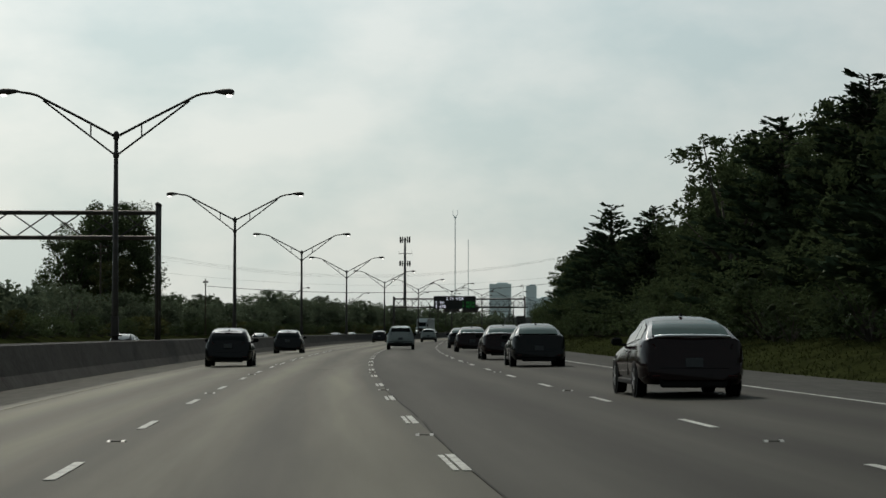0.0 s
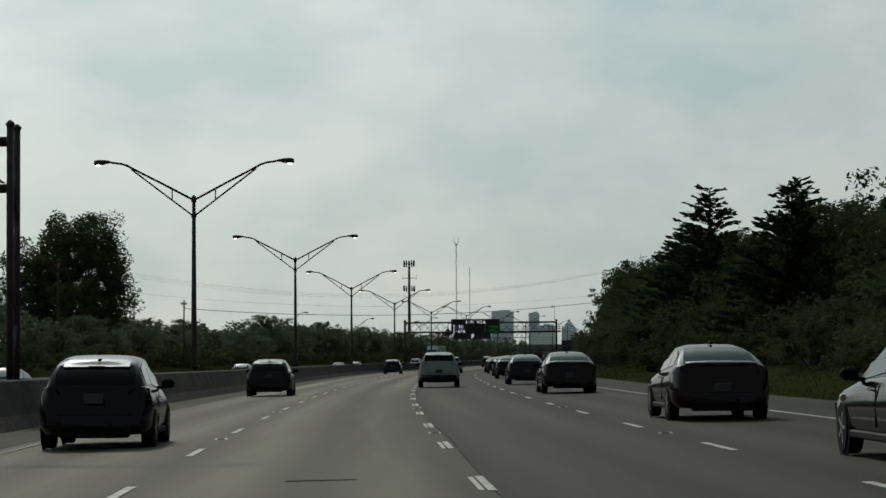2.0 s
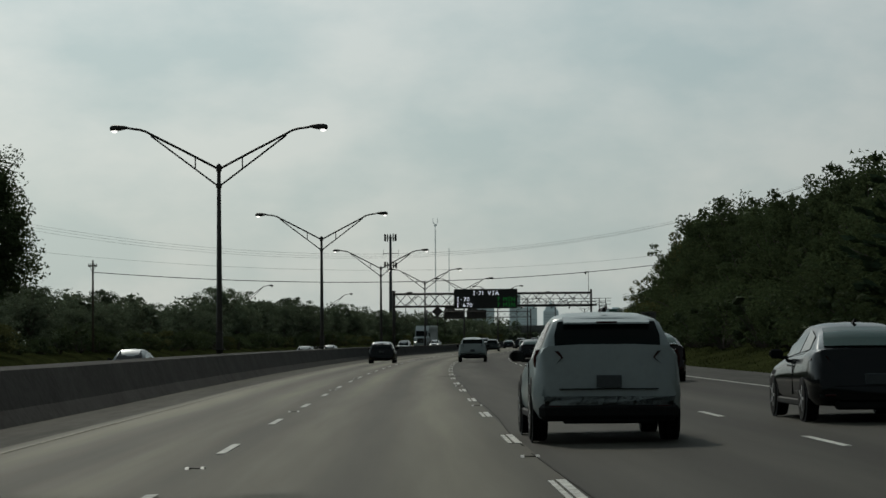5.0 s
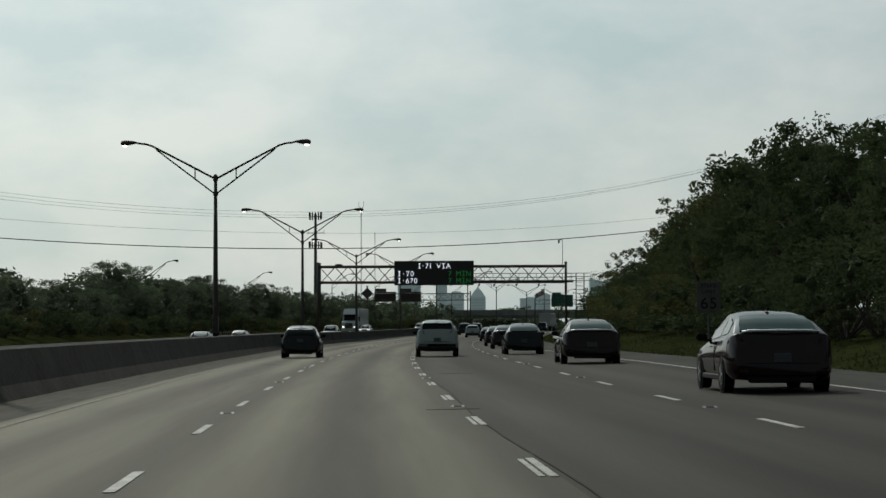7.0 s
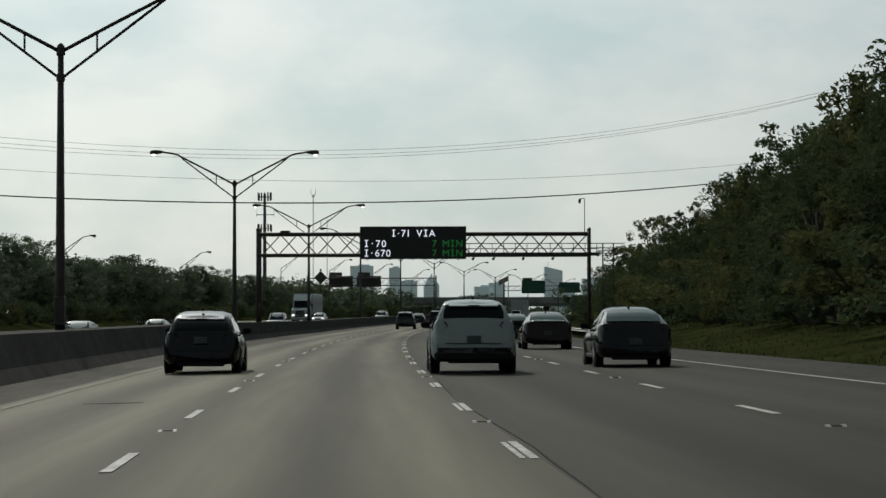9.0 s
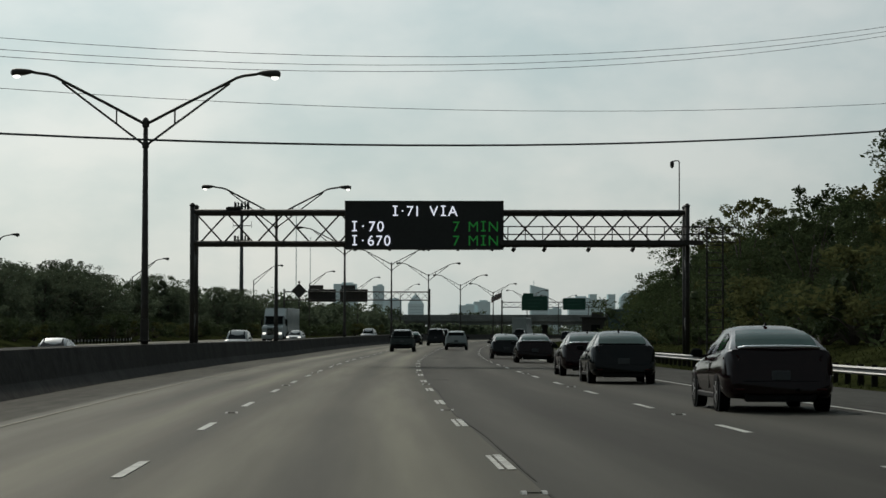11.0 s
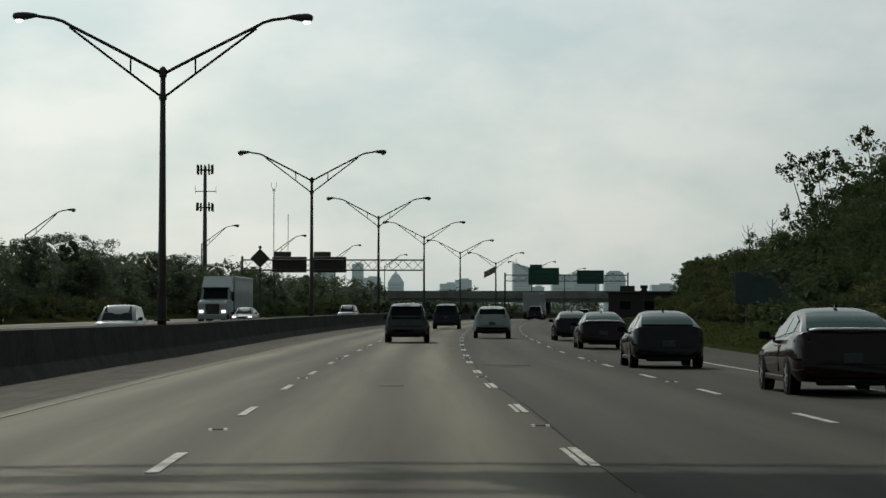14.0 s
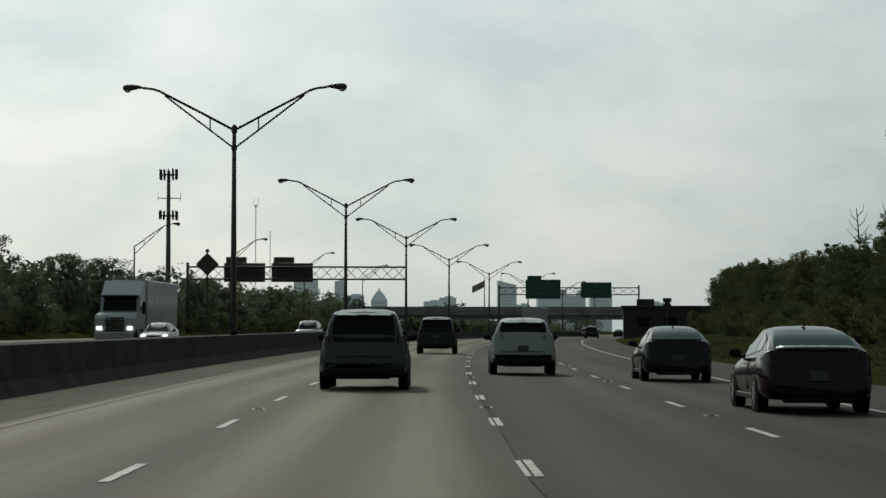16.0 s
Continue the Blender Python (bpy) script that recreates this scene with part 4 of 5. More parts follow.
def far_woods(places):
    """Trees too far off to count: trunks and loose crowns in one mesh."""
    rng = random.Random(77)
    vs, fs = [], []
    for x, y, z, h, w in places:
        k = len(vs)
        for q in range(4):
            vs.append((x + 0.2 * math.cos(q * 1.57), y + 0.2 * math.sin(q * 1.57), z - 0.2))
        for q in range(4):
            vs.append((x + 0.1 * math.cos(q * 1.57), y + 0.1 * math.sin(q * 1.57), z + h * 0.7))
        fs += [(k + q, k + (q + 1) % 4, k + 4 + (q + 1) % 4, k + 4 + q) for q in range(4)]
        cs, rs = [], []
        for j in range(12):
            a = rng.uniform(0, math.tau)
            r = w * 0.36 * rng.random() ** 0.5
            zz = h * rng.uniform(0.10, 0.86)
            cs.append(Vector((x + r * math.cos(a), y + r * math.sin(a), z + zz)))
            rs.append(w * rng.uniform(0.12, 0.22))
        v2, f2 = leaf_cloud(rng, cs, rs, 38, 0.42, 0.85)
        k = len(vs)
        vs += [tuple(v) for v in v2]
        fs += [tuple(i + k for i in f) for f in f2]
    ob = mesh_part("far_woods", vs, fs, HAZE_LEAF, None)
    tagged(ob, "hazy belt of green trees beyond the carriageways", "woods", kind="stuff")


def wood_edges():
    r = tree_rng
    far = []
    y = 34.0
    while y < 765:
        for row in range(2):
            yy = y + r.uniform(-2, 2)
            s = float(np.interp(yy, [485, 515, 545, 600, 760], [25.0, 23.2, 25.0, 26.0, 28.0])) + row * 5.5 + r.uniform(-1.0, 1.0)
            g = ground_z(s, yy)
            h = (top_right(yy) - g) * r.uniform(0.86, 1.0) * (1.0 if row == 0 else 0.96)
            q = at(s, yy)
            proto = r.choice(BROAD if yy > 330 else BROAD[:2] + BROAD[3:]) if r.random() < 0.85 else LACY[0]
            if 512 < yy < 538 and row == 0:
                continue
            plant(proto, q.x, yy, g - 0.1, h, r.uniform(0.85, 1.1) * (9 / max(h, 6)) ** 0.35, "dark green leafy tree in the roadside wood", "roadside wood trees")
        y += 6.8 if y < 480 else 8.0
    y = 36.0
    while y < 760:
        s = float(np.interp(y, [485, 515, 545, 620, 760], [20.2, 18.8, 21.6, 22.6, 24.4])) + r.uniform(-0.6, 1.2)
        q = at(s, y)
        if 508 < y < 540:
            y += 3
            continue
        plant(r.choice(SHRUBS if y > 330 else SHRUBS[::2]), q.x, y, ground_z(s, y) - 0.05, r.uniform(2.0, 4.2) * (1.0 if y < 545 else 0.62), r.uniform(0.9, 1.4), "dense leafy shrub at the foot of the wood", "verge shrubs")
        y += r.uniform(3.4, 5.4)
    for s, yy, h, p in ((22.5, 221, 11.4, 0), (21.6, 228, 9.2, 1), (23.3, 187, 9.4, 1), (22.0, 179, 8.4, 0), (24.5, 150, 9.5, 0), (22.5, 116, 10.0, 1), (23, 98, 10.3, 0), (22.5, 80, 10.0, 1)):
        q = at(s, yy)
        plant(FIRS[p], q.x, yy, ground_z(s, yy) - 0.1, h, 1.7, "dark fir with ragged upswept branches", "roadside firs")
    for s, yy, h in ((21.5, 126, 10.6), (22.5, 366, 9.6), (22, 426, 6.6), (22.5, 455, 8.6)):
        q = at(s, yy)
        plant(LACY[int(yy) % 2], q.x, yy, ground_z(s, yy) - 0.1, h, 1.1, "open-crowned leafy tree with sky showing through", "roadside wood trees")
    q = at(23.3, 511)
    plant(BROAD[2], q.x, 511, ground_z(23.3, 511) - 0.1, 4.0, 1.3, "low rounded tree with yellowing leaves beside a road sign", "roadside wood trees")
    # bare snags rising out of the wood
    for s, yy, h, lean in ((27.0, 588, 7.9, 0.15), (25.6, 587, 7.4, -0.5)):
        q = at(s, yy)
        snag = thing("dead_tree", pose(q.x, yy, ground_z(s, yy) - 0.1), "bare dead tree with a few thin grey branches", "tree", "dead trees")
        part("trunk", tube(bmesh.new(), [(0, 0, 0), (lean * 0.4, 0, h * 0.5), (lean, 0, h)], [0.10, 0.07, 0.025], 6), BARK, snag, smooth=True)
        for k in range(6):
            z, side = h * (0.74 + 0.04 * k), 1 if k % 2 else -1
            x = lean * (0.4 + 1.2 * (z / h - 0.5))
            part("branch", tube(bmesh.new(), [(x, 0, z), (x + side * 0.35, 0.1 * side, z + 0.28), (x + side * (0.75 - 0.06 * k), 0.2 * side, z + 0.75)], [0.03, 0.02, 0.008], 5), BARK, snag)
    # a taller group standing back from the road
    for s, yy, h, k, spread in ((31.8, 597, 14.4, 0, 0.86), (33.6, 603, 13.4, 1, 0.9), (38.2, 604, 16.6, 1, 0.8), (41.5, 610, 16.2, 0, 0.8)):
        q = at(s, yy)
        plant(LACY[k], q.x, yy, ground_z(s, yy) - 0.1, h, spread, "tall open-crowned tree with thin leafy twigs above the wood", "roadside wood trees")
    for s, yy, h, k in ((32.2, 588, 9.6, 0), (35.2, 592, 10.8, 1), (38.6, 596, 12.6, 3), (43.0, 600, 13.6, 0), (36.8, 606, 11.8, 1)):
        q = at(s, yy)
        plant(BROAD[k], q.x, yy, ground_z(s, yy) - 0.1, h, 0.85, "dark green leafy tree in the roadside wood", "roadside wood trees")
    # beyond the oncoming carriageway
    y = 120.0
    while y < 1150:
        for row in range(3):
            s = -36.5 - row * 8 + r.uniform(-2.0, 2.0)
            yy = y + r.uniform(-3, 3)
            h = r.uniform(5.6, 8.0) + 0.5 * row - (1.5 if yy < 420 else 0.8 if yy < 520 else 0.3)
            if yy > (870, 930, 985)[row]:
                h = r.uniform(2.4, 3.4)
            q = at(s, yy)
            if row == 0 and 260 < yy < 760:
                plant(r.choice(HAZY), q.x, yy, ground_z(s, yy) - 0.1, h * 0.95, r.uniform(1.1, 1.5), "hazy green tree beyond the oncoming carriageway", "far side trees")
            else:
                far.append((q.x, yy, ground_z(s, yy), h, h * r.uniform(0.9, 1.3)))
        y += 10.5
    y = 150.0
    while y < 860:
        q = at(-33.0, y)
        plant(r.choice(SHRUBS), q.x, y, ground_z(-33.0, y) - 0.05, r.uniform(1.6, 3.0), r.uniform(1.0, 1.6), "low green shrub beside the oncoming carriageway", "far side shrubs")
        y += r.uniform(7, 11)
    plant(BIG, -54.6, 402, 0.8, 20.3, 0.97, "very large spreading dark green tree beyond the lanes", "")
    plant(BROAD[3], -60, 396, 0.8, 15.5, 1.1, "large dark green tree beside a taller one", "")
    plant(BROAD[2], -53, 388, 0.8, 11.5, 1.1, "yellowing bushy tree below a larger one", "")
    for s, yy, h in ((-39, 513, 8.8), (-40, 521, 8.2), (-38, 578, 8.0), (-42, 606, 8.4), (-38, 645, 8.0)):
        q = at(s, yy)
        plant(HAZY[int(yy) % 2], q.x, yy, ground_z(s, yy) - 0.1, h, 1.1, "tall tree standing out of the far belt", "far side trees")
    for k in range(60):
        far.append((-330 + k * 14 + r.uniform(-5, 5), 1130 + r.uniform(0, 160), 0.5, r.uniform(3.6, 5.4) + (2.5 if k < 20 or k > 38 else 0), r.uniform(9, 13)))
    for k in range(34):
        far.append((at(5, 1290).x - 130 + k * 8 + r.uniform(-2, 2), 1325 + r.uniform(0, 60), 0.5, r.uniform(7.0, 9.0), r.uniform(9, 12)))
    for k in range(9):
        far.append((46 + k * 1.9 + r.uniform(-1, 1), 1150 + r.uniform(0, 30), 0.6, (6.5, 8.5, 9.6, 10.4, 10.2, 9.4, 10.0, 8.0, 6.5)[k], r.uniform(6, 8)))
    for k in range(46):
        far.append((line_x(1050) - 150 + k * 6.0 + r.uniform(-2, 2) + (34 if k > 24 else 0), 1040 + r.uniform(0, 40), 0.6, r.uniform(4.2, 5.6), r.uniform(7, 10)))
    far_woods(far)


wood_edges()


# ---- vehicles ----
SHAPES = {
    # z of the sill, belt by station, greenhouse: rear base, rear roof, front roof, front base (fractions of the length), roof width
    "sedan": dict(belt=[(0, .60), (.02, .74), (.045, 1.04), (.16, 1.06), (.30, .99), (.62, .93), (.70, .90), (.88, .80), (.97, .66), (1, .50)], cab=(.085, .29, .56, .73), rw=.60, side=(.20, .66)),
    "hatch": dict(belt=[(0, .50), (.015, .72), (.04, 1.0), (.20, 1.0), (.62, .95), (.72, .93), (.90, .82), (.97, .68), (1, .5)], cab=(.025, .14, .58, .74), rw=.63, side=(.14, .68)),
    "suv": dict(belt=[(0, .55), (.012, .82), (.03, 1.15), (.20, 1.12), (.62, 1.05), (.73, 1.02), (.92, .93), (.98, .78), (1, .55)], cab=(.018, .075, .60, .76), rw=.66, side=(.12, .70)),
    "crossover": dict(belt=[(0, .55), (.014, .86), (.035, 1.26), (.20, 1.20), (.62, 1.08), (.73, 1.04), (.92, .93), (.98, .78), (1, .55)], cab=(.025, .105, .58, .76), rw=.62, side=(.16, .69)),
    "van": dict(belt=[(0, .50), (.01, .80), (.02, 1.02), (.2, 1.02), (.70, .98), (.80, .95), (.93, .85), (.98, .7), (1, .5)], cab=(.012, .06, .66, .84), rw=.70, side=(.07, .78)),
    "pickup": dict(belt=[(0, .6), (.01, 1.0), (.02, 1.12), (.36, 1.12), (.38, 1.12), (.68, 1.12), (.74, 1.12), (.94, 1.05), (.99, .85), (1, .6)], cab=(.37, .41, .60, .71), rw=.72, side=(.42, .68)),
}


TALL = ("suv", "crossover", "pickup")


def wheel(car, x, y, r, w, side):
    tyre = part("wheel", lathe(bmesh.new(), [(r * 0.62, -w / 2), (r * 0.93, -w / 2), (r, -w / 2 + 0.03), (r, w / 2 - 0.03), (r * 0.93, w / 2), (r * 0.62, w / 2)], "x", 24, (x, y, r)), TYRE, car, "black rubber tyre on an alloy rim", smooth=False)
    rim = bmesh.new()
    lathe(rim, [(r * 0.63, side * w * 0.30), (r * 0.60, side * w * 0.45), (r * 0.15, side * w * 0.40), (0.02, side * w * 0.42)], "x", 20, (x, y, r))
    part("rim", rim, TRIM, tyre)
    for k in range(5):
        a = k * math.tau / 5 + 0.3
        box_r = Euler((a, 0, 0)).to_matrix()
        part("spoke", box(bmesh.new(), Vector((x + side * w * 0.46, y, r)) + box_r @ Vector((0, 0, r * 0.34)), (0.02, r * 0.16, r * 0.55), 0.006, box_r), RIM, tyre)


def panel(bm, a, b, c, d, off=0.008, inset=(0.06, 0.06), n=4, bulge=0.0):
    """A thin pane over the quad a b c d, set proud of it."""
    a, b, c, d = (Vector(v) for v in (a, b, c, d))
    nor = (b - a).cross(d - a).normalized()
    u0, v0 = inset
    grid = []
    for j in range(n + 1):
        row = []
        for i in range(n + 1):
            u, v = u0 + (1 - 2 * u0) * i / n, v0 + (1 - 2 * v0) * j / n
            p = a.lerp(b, u).lerp(d.lerp(c, u), v) + nor * (off + bulge * math.sin(math.pi * u) * math.sin(math.pi * v))
            row.append(bm.verts.new(p))
        grid.append(row)
    for j in range(n):
        for i in range(n):
            bm.faces.new((grid[j][i], grid[j][i + 1], grid[j + 1][i + 1], grid[j + 1][i]))
    return bm


def car(kind, m, L, W, H, pmat, label, cat="car", group="", lights=False, fin=True, spoiler=False):
    """A car with its nose to +y, standing on z 0."""
    sh = SHAPES[kind]
    c = thing({"suv": "suv", "crossover": "suv", "van": "minivan", "pickup": "pickup_truck", "hatch": "hatchback", "sedan": "sedan"}[kind], m, label, cat, group)
    k = H / {"sedan": 1.45, "hatch": 1.5, "suv": 1.72, "crossover": 1.72, "van": 1.75, "pickup": 1.88}[kind]
    hw = W / 2
    sill = 0.22 if kind in ("sedan", "hatch", "van") else 0.28
    ys = sorted({b[0] for b in sh["belt"]} | {0.08, 0.12, 0.24, 0.38, 0.46, 0.54, 0.80, 0.94})
    fx, fz = zip(*sh["belt"])
    rings = []

    def width(t):
        return hw * (1 - 0.13 * max(0, 1 - t / 0.09) ** 1.5 - 0.16 * max(0, (t - 0.90) / 0.10) ** 1.8)

    def belt(t):
        return float(np.interp(t, fx, fz)) * k

    for t in ys:
        w, zb = width(t), belt(t)
        lo = sill + (0.10 if t < 0.01 or t > 0.99 else 0.04 if t < 0.03 or t > 0.97 else 0)
        y = (t - 0.5) * L
        zm = min(0.62 * k, zb - 0.10)
        half = [(w * 0.55, lo), (w * 0.90, lo + 0.02), (w * 0.985, lo + 0.14), (w, max(zm, lo + 0.2)), (w * 0.965, zb - 0.12), (w * 0.92, zb - 0.04), (w * 0.85, zb), (w * 0.4, zb + 0.02)]
        rings.append([(x, y, z) for x, z in half] + [(-x, y, z) for x, z in reversed(half)])
    part("body", loft(bmesh.new(), rings), pmat, c, smooth=True).data.set_sharp_from_angle(angle=radians(52))
    # greenhouse
    t0, t1, t2, t3 = sh["cab"]
    rw = hw * sh["rw"]
    bw0, bw1 = width(t0) * 0.86, width(t3) * 0.88
    Y = lambda t: (t - 0.5) * L
    z0, z3 = belt(t0) - 0.02, belt(t3) - 0.02
    zr = H - 0.03
    dip = {"hatch": 0.12, "sedan": 0.05, "pickup": 0.03}.get(kind, 0.07)
    st = [(t0, z0 + 0.02, bw0, z0), (t0 + (t1 - t0) * 0.5, z0 + (zr - z0) * (0.60 if kind == "sedan" else 0.54), None, None), (t1, zr - dip, None, None), (t1 + (t2 - t1) * 0.14, zr - dip * 0.45, None, None), (t1 + (t2 - t1) * 0.40, zr + 0.01, None, None), (t2 - (t2 - t1) * 0.2, zr, None, None), (t2, zr - 0.03, None, None), ((t2 + t3) / 2, z3 + (zr - z3) * 0.54, None, None), (t3, z3 + 0.02, bw1, z3)]
    rings = []
    for t, top, _, _ in st:
        zb = belt(t) - 0.03
        b = width(t) * 0.875
        u = min(1.0, max(0.02, (top - zb) / (zr - min(z0, z3))))
        r_ = b + (rw - b) * u
        rings.append([(b, Y(t), zb), (r_ * 1.03, Y(t), zb + (top - zb) * 0.84), (r_ * 0.93, Y(t), zb + (top - zb) * 0.97), (r_ * 0.5, Y(t), top + 0.02 * u), (-r_ * 0.5, Y(t), top + 0.02 * u), (-r_ * 0.93, Y(t), zb + (top - zb) * 0.97), (-r_ * 1.03, Y(t), zb + (top - zb) * 0.84), (-b, Y(t), zb)])
    fine = []
    for ring in rings:
        pts = [Vector(p) for p in ring]
        soft = [pts[0]]
        for k_ in range(1, 7):
            soft += [pts[k_].lerp(pts[k_ - 1], 0.36), pts[k_].lerp(pts[k_ + 1], 0.36)]
        fine.append(soft + [pts[7]])
    cab = part("cabin", loft(bmesh.new(), fine), pmat, c, smooth=True)
    cab.data.set_sharp_from_angle(angle=radians(62))
    # glass: panes between neighbouring rings of the cabin
    R = [[Vector(p) for p in ring] for ring in rings]

    bm = bmesh.new()
    grid = []
    for v in (0.08, 0.3, 0.5, 0.7, 0.90):
        k0 = 0 if v < 0.5 else 1
        f_ = v * 2 - k0
        P = [R[k0][i].lerp(R[k0 + 1][i], f_) for i in range(8)]
        a_, b_ = P[5].lerp(P[4], 0.10 if v > 0.2 else 0.16), P[2].lerp(P[3], 0.10 if v > 0.2 else 0.16)
        run = [a_, a_.lerp(P[4], 0.35), a_.lerp(P[4], 0.7), P[4], P[3], P[3].lerp(b_, 0.3), P[3].lerp(b_, 0.65), b_]
        row = [bm.verts.new(p + Vector((0, -0.012, 0.016))) for p in run]
        grid.append(row)
    for r0, r1 in zip(grid, grid[1:]):
        for j in range(7):
            bm.faces.new((r0[j], r0[j + 1], r1[j + 1], r1[j]))
    part("rear_window", bm, GLASS_T if kind == "sedan" else GLASS, c, "green-tinted rear window" if kind == "sedan" else "dark tinted rear window", smooth=True)
    bm = bmesh.new()
    for i in (6, 7):
        panel(bm, R[i][5], R[i][2], R[i + 1][2], R[i + 1][5], 0.012, (0.05, 0.02), 3)
    bmesh.ops.reverse_faces(bm, faces=[f for f in bm.faces if f.normal.z < 0])
    part("windscreen", bm, GLASS, c, "tinted windscreen", smooth=True)
    s0, s1 = sh["side"]
    cuts = [s0 + (s1 - s0) * q for q in ((0, 0.45, 1.0) if kind not in ("suv", "crossover", "van") else (0, 0.30, 0.62, 1.0))]
    tt_, tops, bots = [q[0] for q in st], [r[1] for r in R], [r[0] for r in R]
    for side in (1, -1):
        def edge(t, which):
            p = Vector([float(np.interp(t, tt_, [q[i] for q in which])) for i in range(3)])
            return Vector((p.x * side, p.y, p.z))
        for a, b in zip(cuts, cuts[1:]):
            bm = bmesh.new()
            quad = [edge(a + 0.006, bots), edge(b - 0.006, bots), edge(b - 0.006, tops), edge(a + 0.006, tops)]
            quad[0] = quad[0].lerp(quad[3], 0.10)
            quad[1] = quad[1].lerp(quad[2], 0.10)
            if side < 0:
                quad = [quad[1], quad[0], quad[3], quad[2]]
            panel(bm, *quad, 0.010, (0.02, 0.04), 2)
            part("side_window", bm, GLASS, c)
        yd = Y(cuts[1])
        part("door_seam", bar((side * hw * 0.995, yd, sill + 0.15), (side * hw * 0.99, yd, belt(cuts[1]) - 0.1), 0.008, 4), TRIM, c)
        part("door_handle", box(bmesh.new(), (side * (hw + 0.005), yd + 0.25, belt(cuts[1]) - 0.17), (0.03, 0.2, 0.03), 0.008), CHROME, c)
        part("sill_trim", box(bmesh.new(), (side * hw * 0.95, 0, sill + 0.04), (0.08, L * 0.5, 0.10), 0.02), TRIM, c)
        # mirror
        arm = part("mirror", box(bmesh.new(), (side * (hw + 0.06), Y(t3) - 0.38, belt(t3) + 0.09), (0.22, 0.12, 0.15), 0.05), TRIM, c, "dark door mirror")
        part("mirror_foot", box(bmesh.new(), (side * (hw - 0.06), Y(t3) - 0.36, belt(t3) + 0.03), (0.16, 0.06, 0.05), 0.015), TRIM, arm)
        part("mirror_glass", box(bmesh.new(), (side * (hw + 0.06), Y(t3) - 0.442, belt(t3) + 0.09), (0.17, 0.008, 0.10), 0.002), GLASS, arm)
        # lamps
        zt = belt(0.05) - 0.14
        tail = {"crossover": [(.60, .0), (.66, .08), (.95, .10), (.99, -.02), (.97, -.12), (.72, -.09)], "sedan": [(.70, -.01), (.74, .045), (.93, .055), (.97, .0), (.95, -.06), (.74, -.05)],
                "hatch": [(.58, .0), (.66, .09), (.94, .10), (.97, -.02), (.94, -.10), (.64, -.07)]}.get(kind, [(.76, -.20), (.76, .12), (.93, .13), (.97, .0), (.97, -.2), (.84, -.22)])
        y_in = -L / 2 + {"sedan": 0.29, "hatch": 0.25, "crossover": 0.25}.get(kind, 0.225)
        rear = loft(bmesh.new(), [[(side * hw * u, y_in + (0.22 if u > 0.8 else 0) + dy, zt + v) for u, v in tail] for dy in (-0.15, -0.13, 0.0)])
        part("tail_lamp", rear, TAIL, c, "dark red tail lamp")
        part("reflector", box(bmesh.new(), (side * hw * 0.72, -L / 2 - 0.002, sill + 0.17), (0.16, 0.03, 0.035), 0.008), TAIL, c)
        part("head_lamp", box(bmesh.new(), (side * hw * 0.70, L / 2 - 0.17, 0.66 * k), (hw * 0.34, 0.22, 0.13), 0.03), HEADON if lights else HEADL, c, "lit head lamp" if lights else "clear head lamp")
        part("exhaust", bar((side * hw * 0.6, -L / 2 + 0.02, sill + 0.06), (side * hw * 0.6, -L / 2 + 0.25, sill + 0.06), 0.035, 8), TRIM, c)
        wr = 0.325 if kind in ("sedan", "hatch", "van") else 0.37
        for yy in (-0.5 * L + 0.205 * L, 0.5 * L - 0.19 * L):
            wheel(c, side * (hw - 0.095), yy, wr, 0.22, side)
            # black disc in place of the shaded hollow; the body has no cut arch
            arch = bmesh.new()
            lathe(arch, [(wr + 0.075, side * 0.0), (wr + 0.075, side * 0.012), (wr + 0.02, side * 0.016), (0.05, side * 0.014)], "x", 22, (side * (hw - 0.022), yy, wr))
            part("wheel_arch", arch, TRIM, c)
    if kind in TALL:
        low = part("rear_bumper", box(bmesh.new(), (0, -L / 2 + 0.10, sill + 0.11), (W * 0.93, 0.26, 0.24), 0.07), TRIM, c, "black plastic bumper")
    else:
        low = part("rear_bumper", box(bmesh.new(), (0, -L / 2 + 0.135, sill + 0.19), (W * 0.89, 0.26, 0.26), 0.07), pmat, c)
    part("valance", box(bmesh.new(), (0, -L / 2 + 0.12, sill + 0.02), (W * 0.62, 0.2, 0.12), 0.03), TRIM, low)
    part("tow_cover", box(bmesh.new(), (hw * 0.3, -L / 2 - 0.028 if kind in TALL else -L / 2 + 0.006, sill + 0.16), (0.07, 0.012, 0.05), 0.004), TRIM, low)
    part("front_bumper", box(bmesh.new(), (0, L / 2 - 0.12, sill + 0.17), (W * 0.84, 0.26, 0.26), 0.06), pmat, c)
    part("grille", box(bmesh.new(), (0, L / 2 - 0.04, 0.58 * k), (W * 0.4, 0.08, 0.16), 0.02), TRIM, c)
    pz = 0.80 * k if kind != "sedan" else 0.62 * k
    part("number_plate", box(bmesh.new(), (0, -L / 2 - 0.004, pz if kind != "pickup" else 0.7), (0.31, 0.02, 0.155), 0.004), PLATE, c, "plain pale plate")
    seam_z = belt(0.03) - (0.34 if kind in TALL else 0.24)
    part("tailgate_seam", box(bmesh.new(), (0, -L / 2 + 0.012, seam_z - 0.10), (W * 0.66, 0.03, 0.012), 0.003), TRIM, c)
    if kind in ("suv", "crossover", "hatch", "van"):
        lip = loft(bmesh.new(), [[(x_, Y(t1) + dy, zr - dip + dz) for dy, dz in ((-0.16, -0.065), (-0.15, -0.045), (0.10, 0.035), (0.10, -0.02))] for x_ in (-rw * 0.93, -rw * 0.5, rw * 0.5, rw * 0.93)])
        part("roof_spoiler", lip, pmat, c, smooth=False)
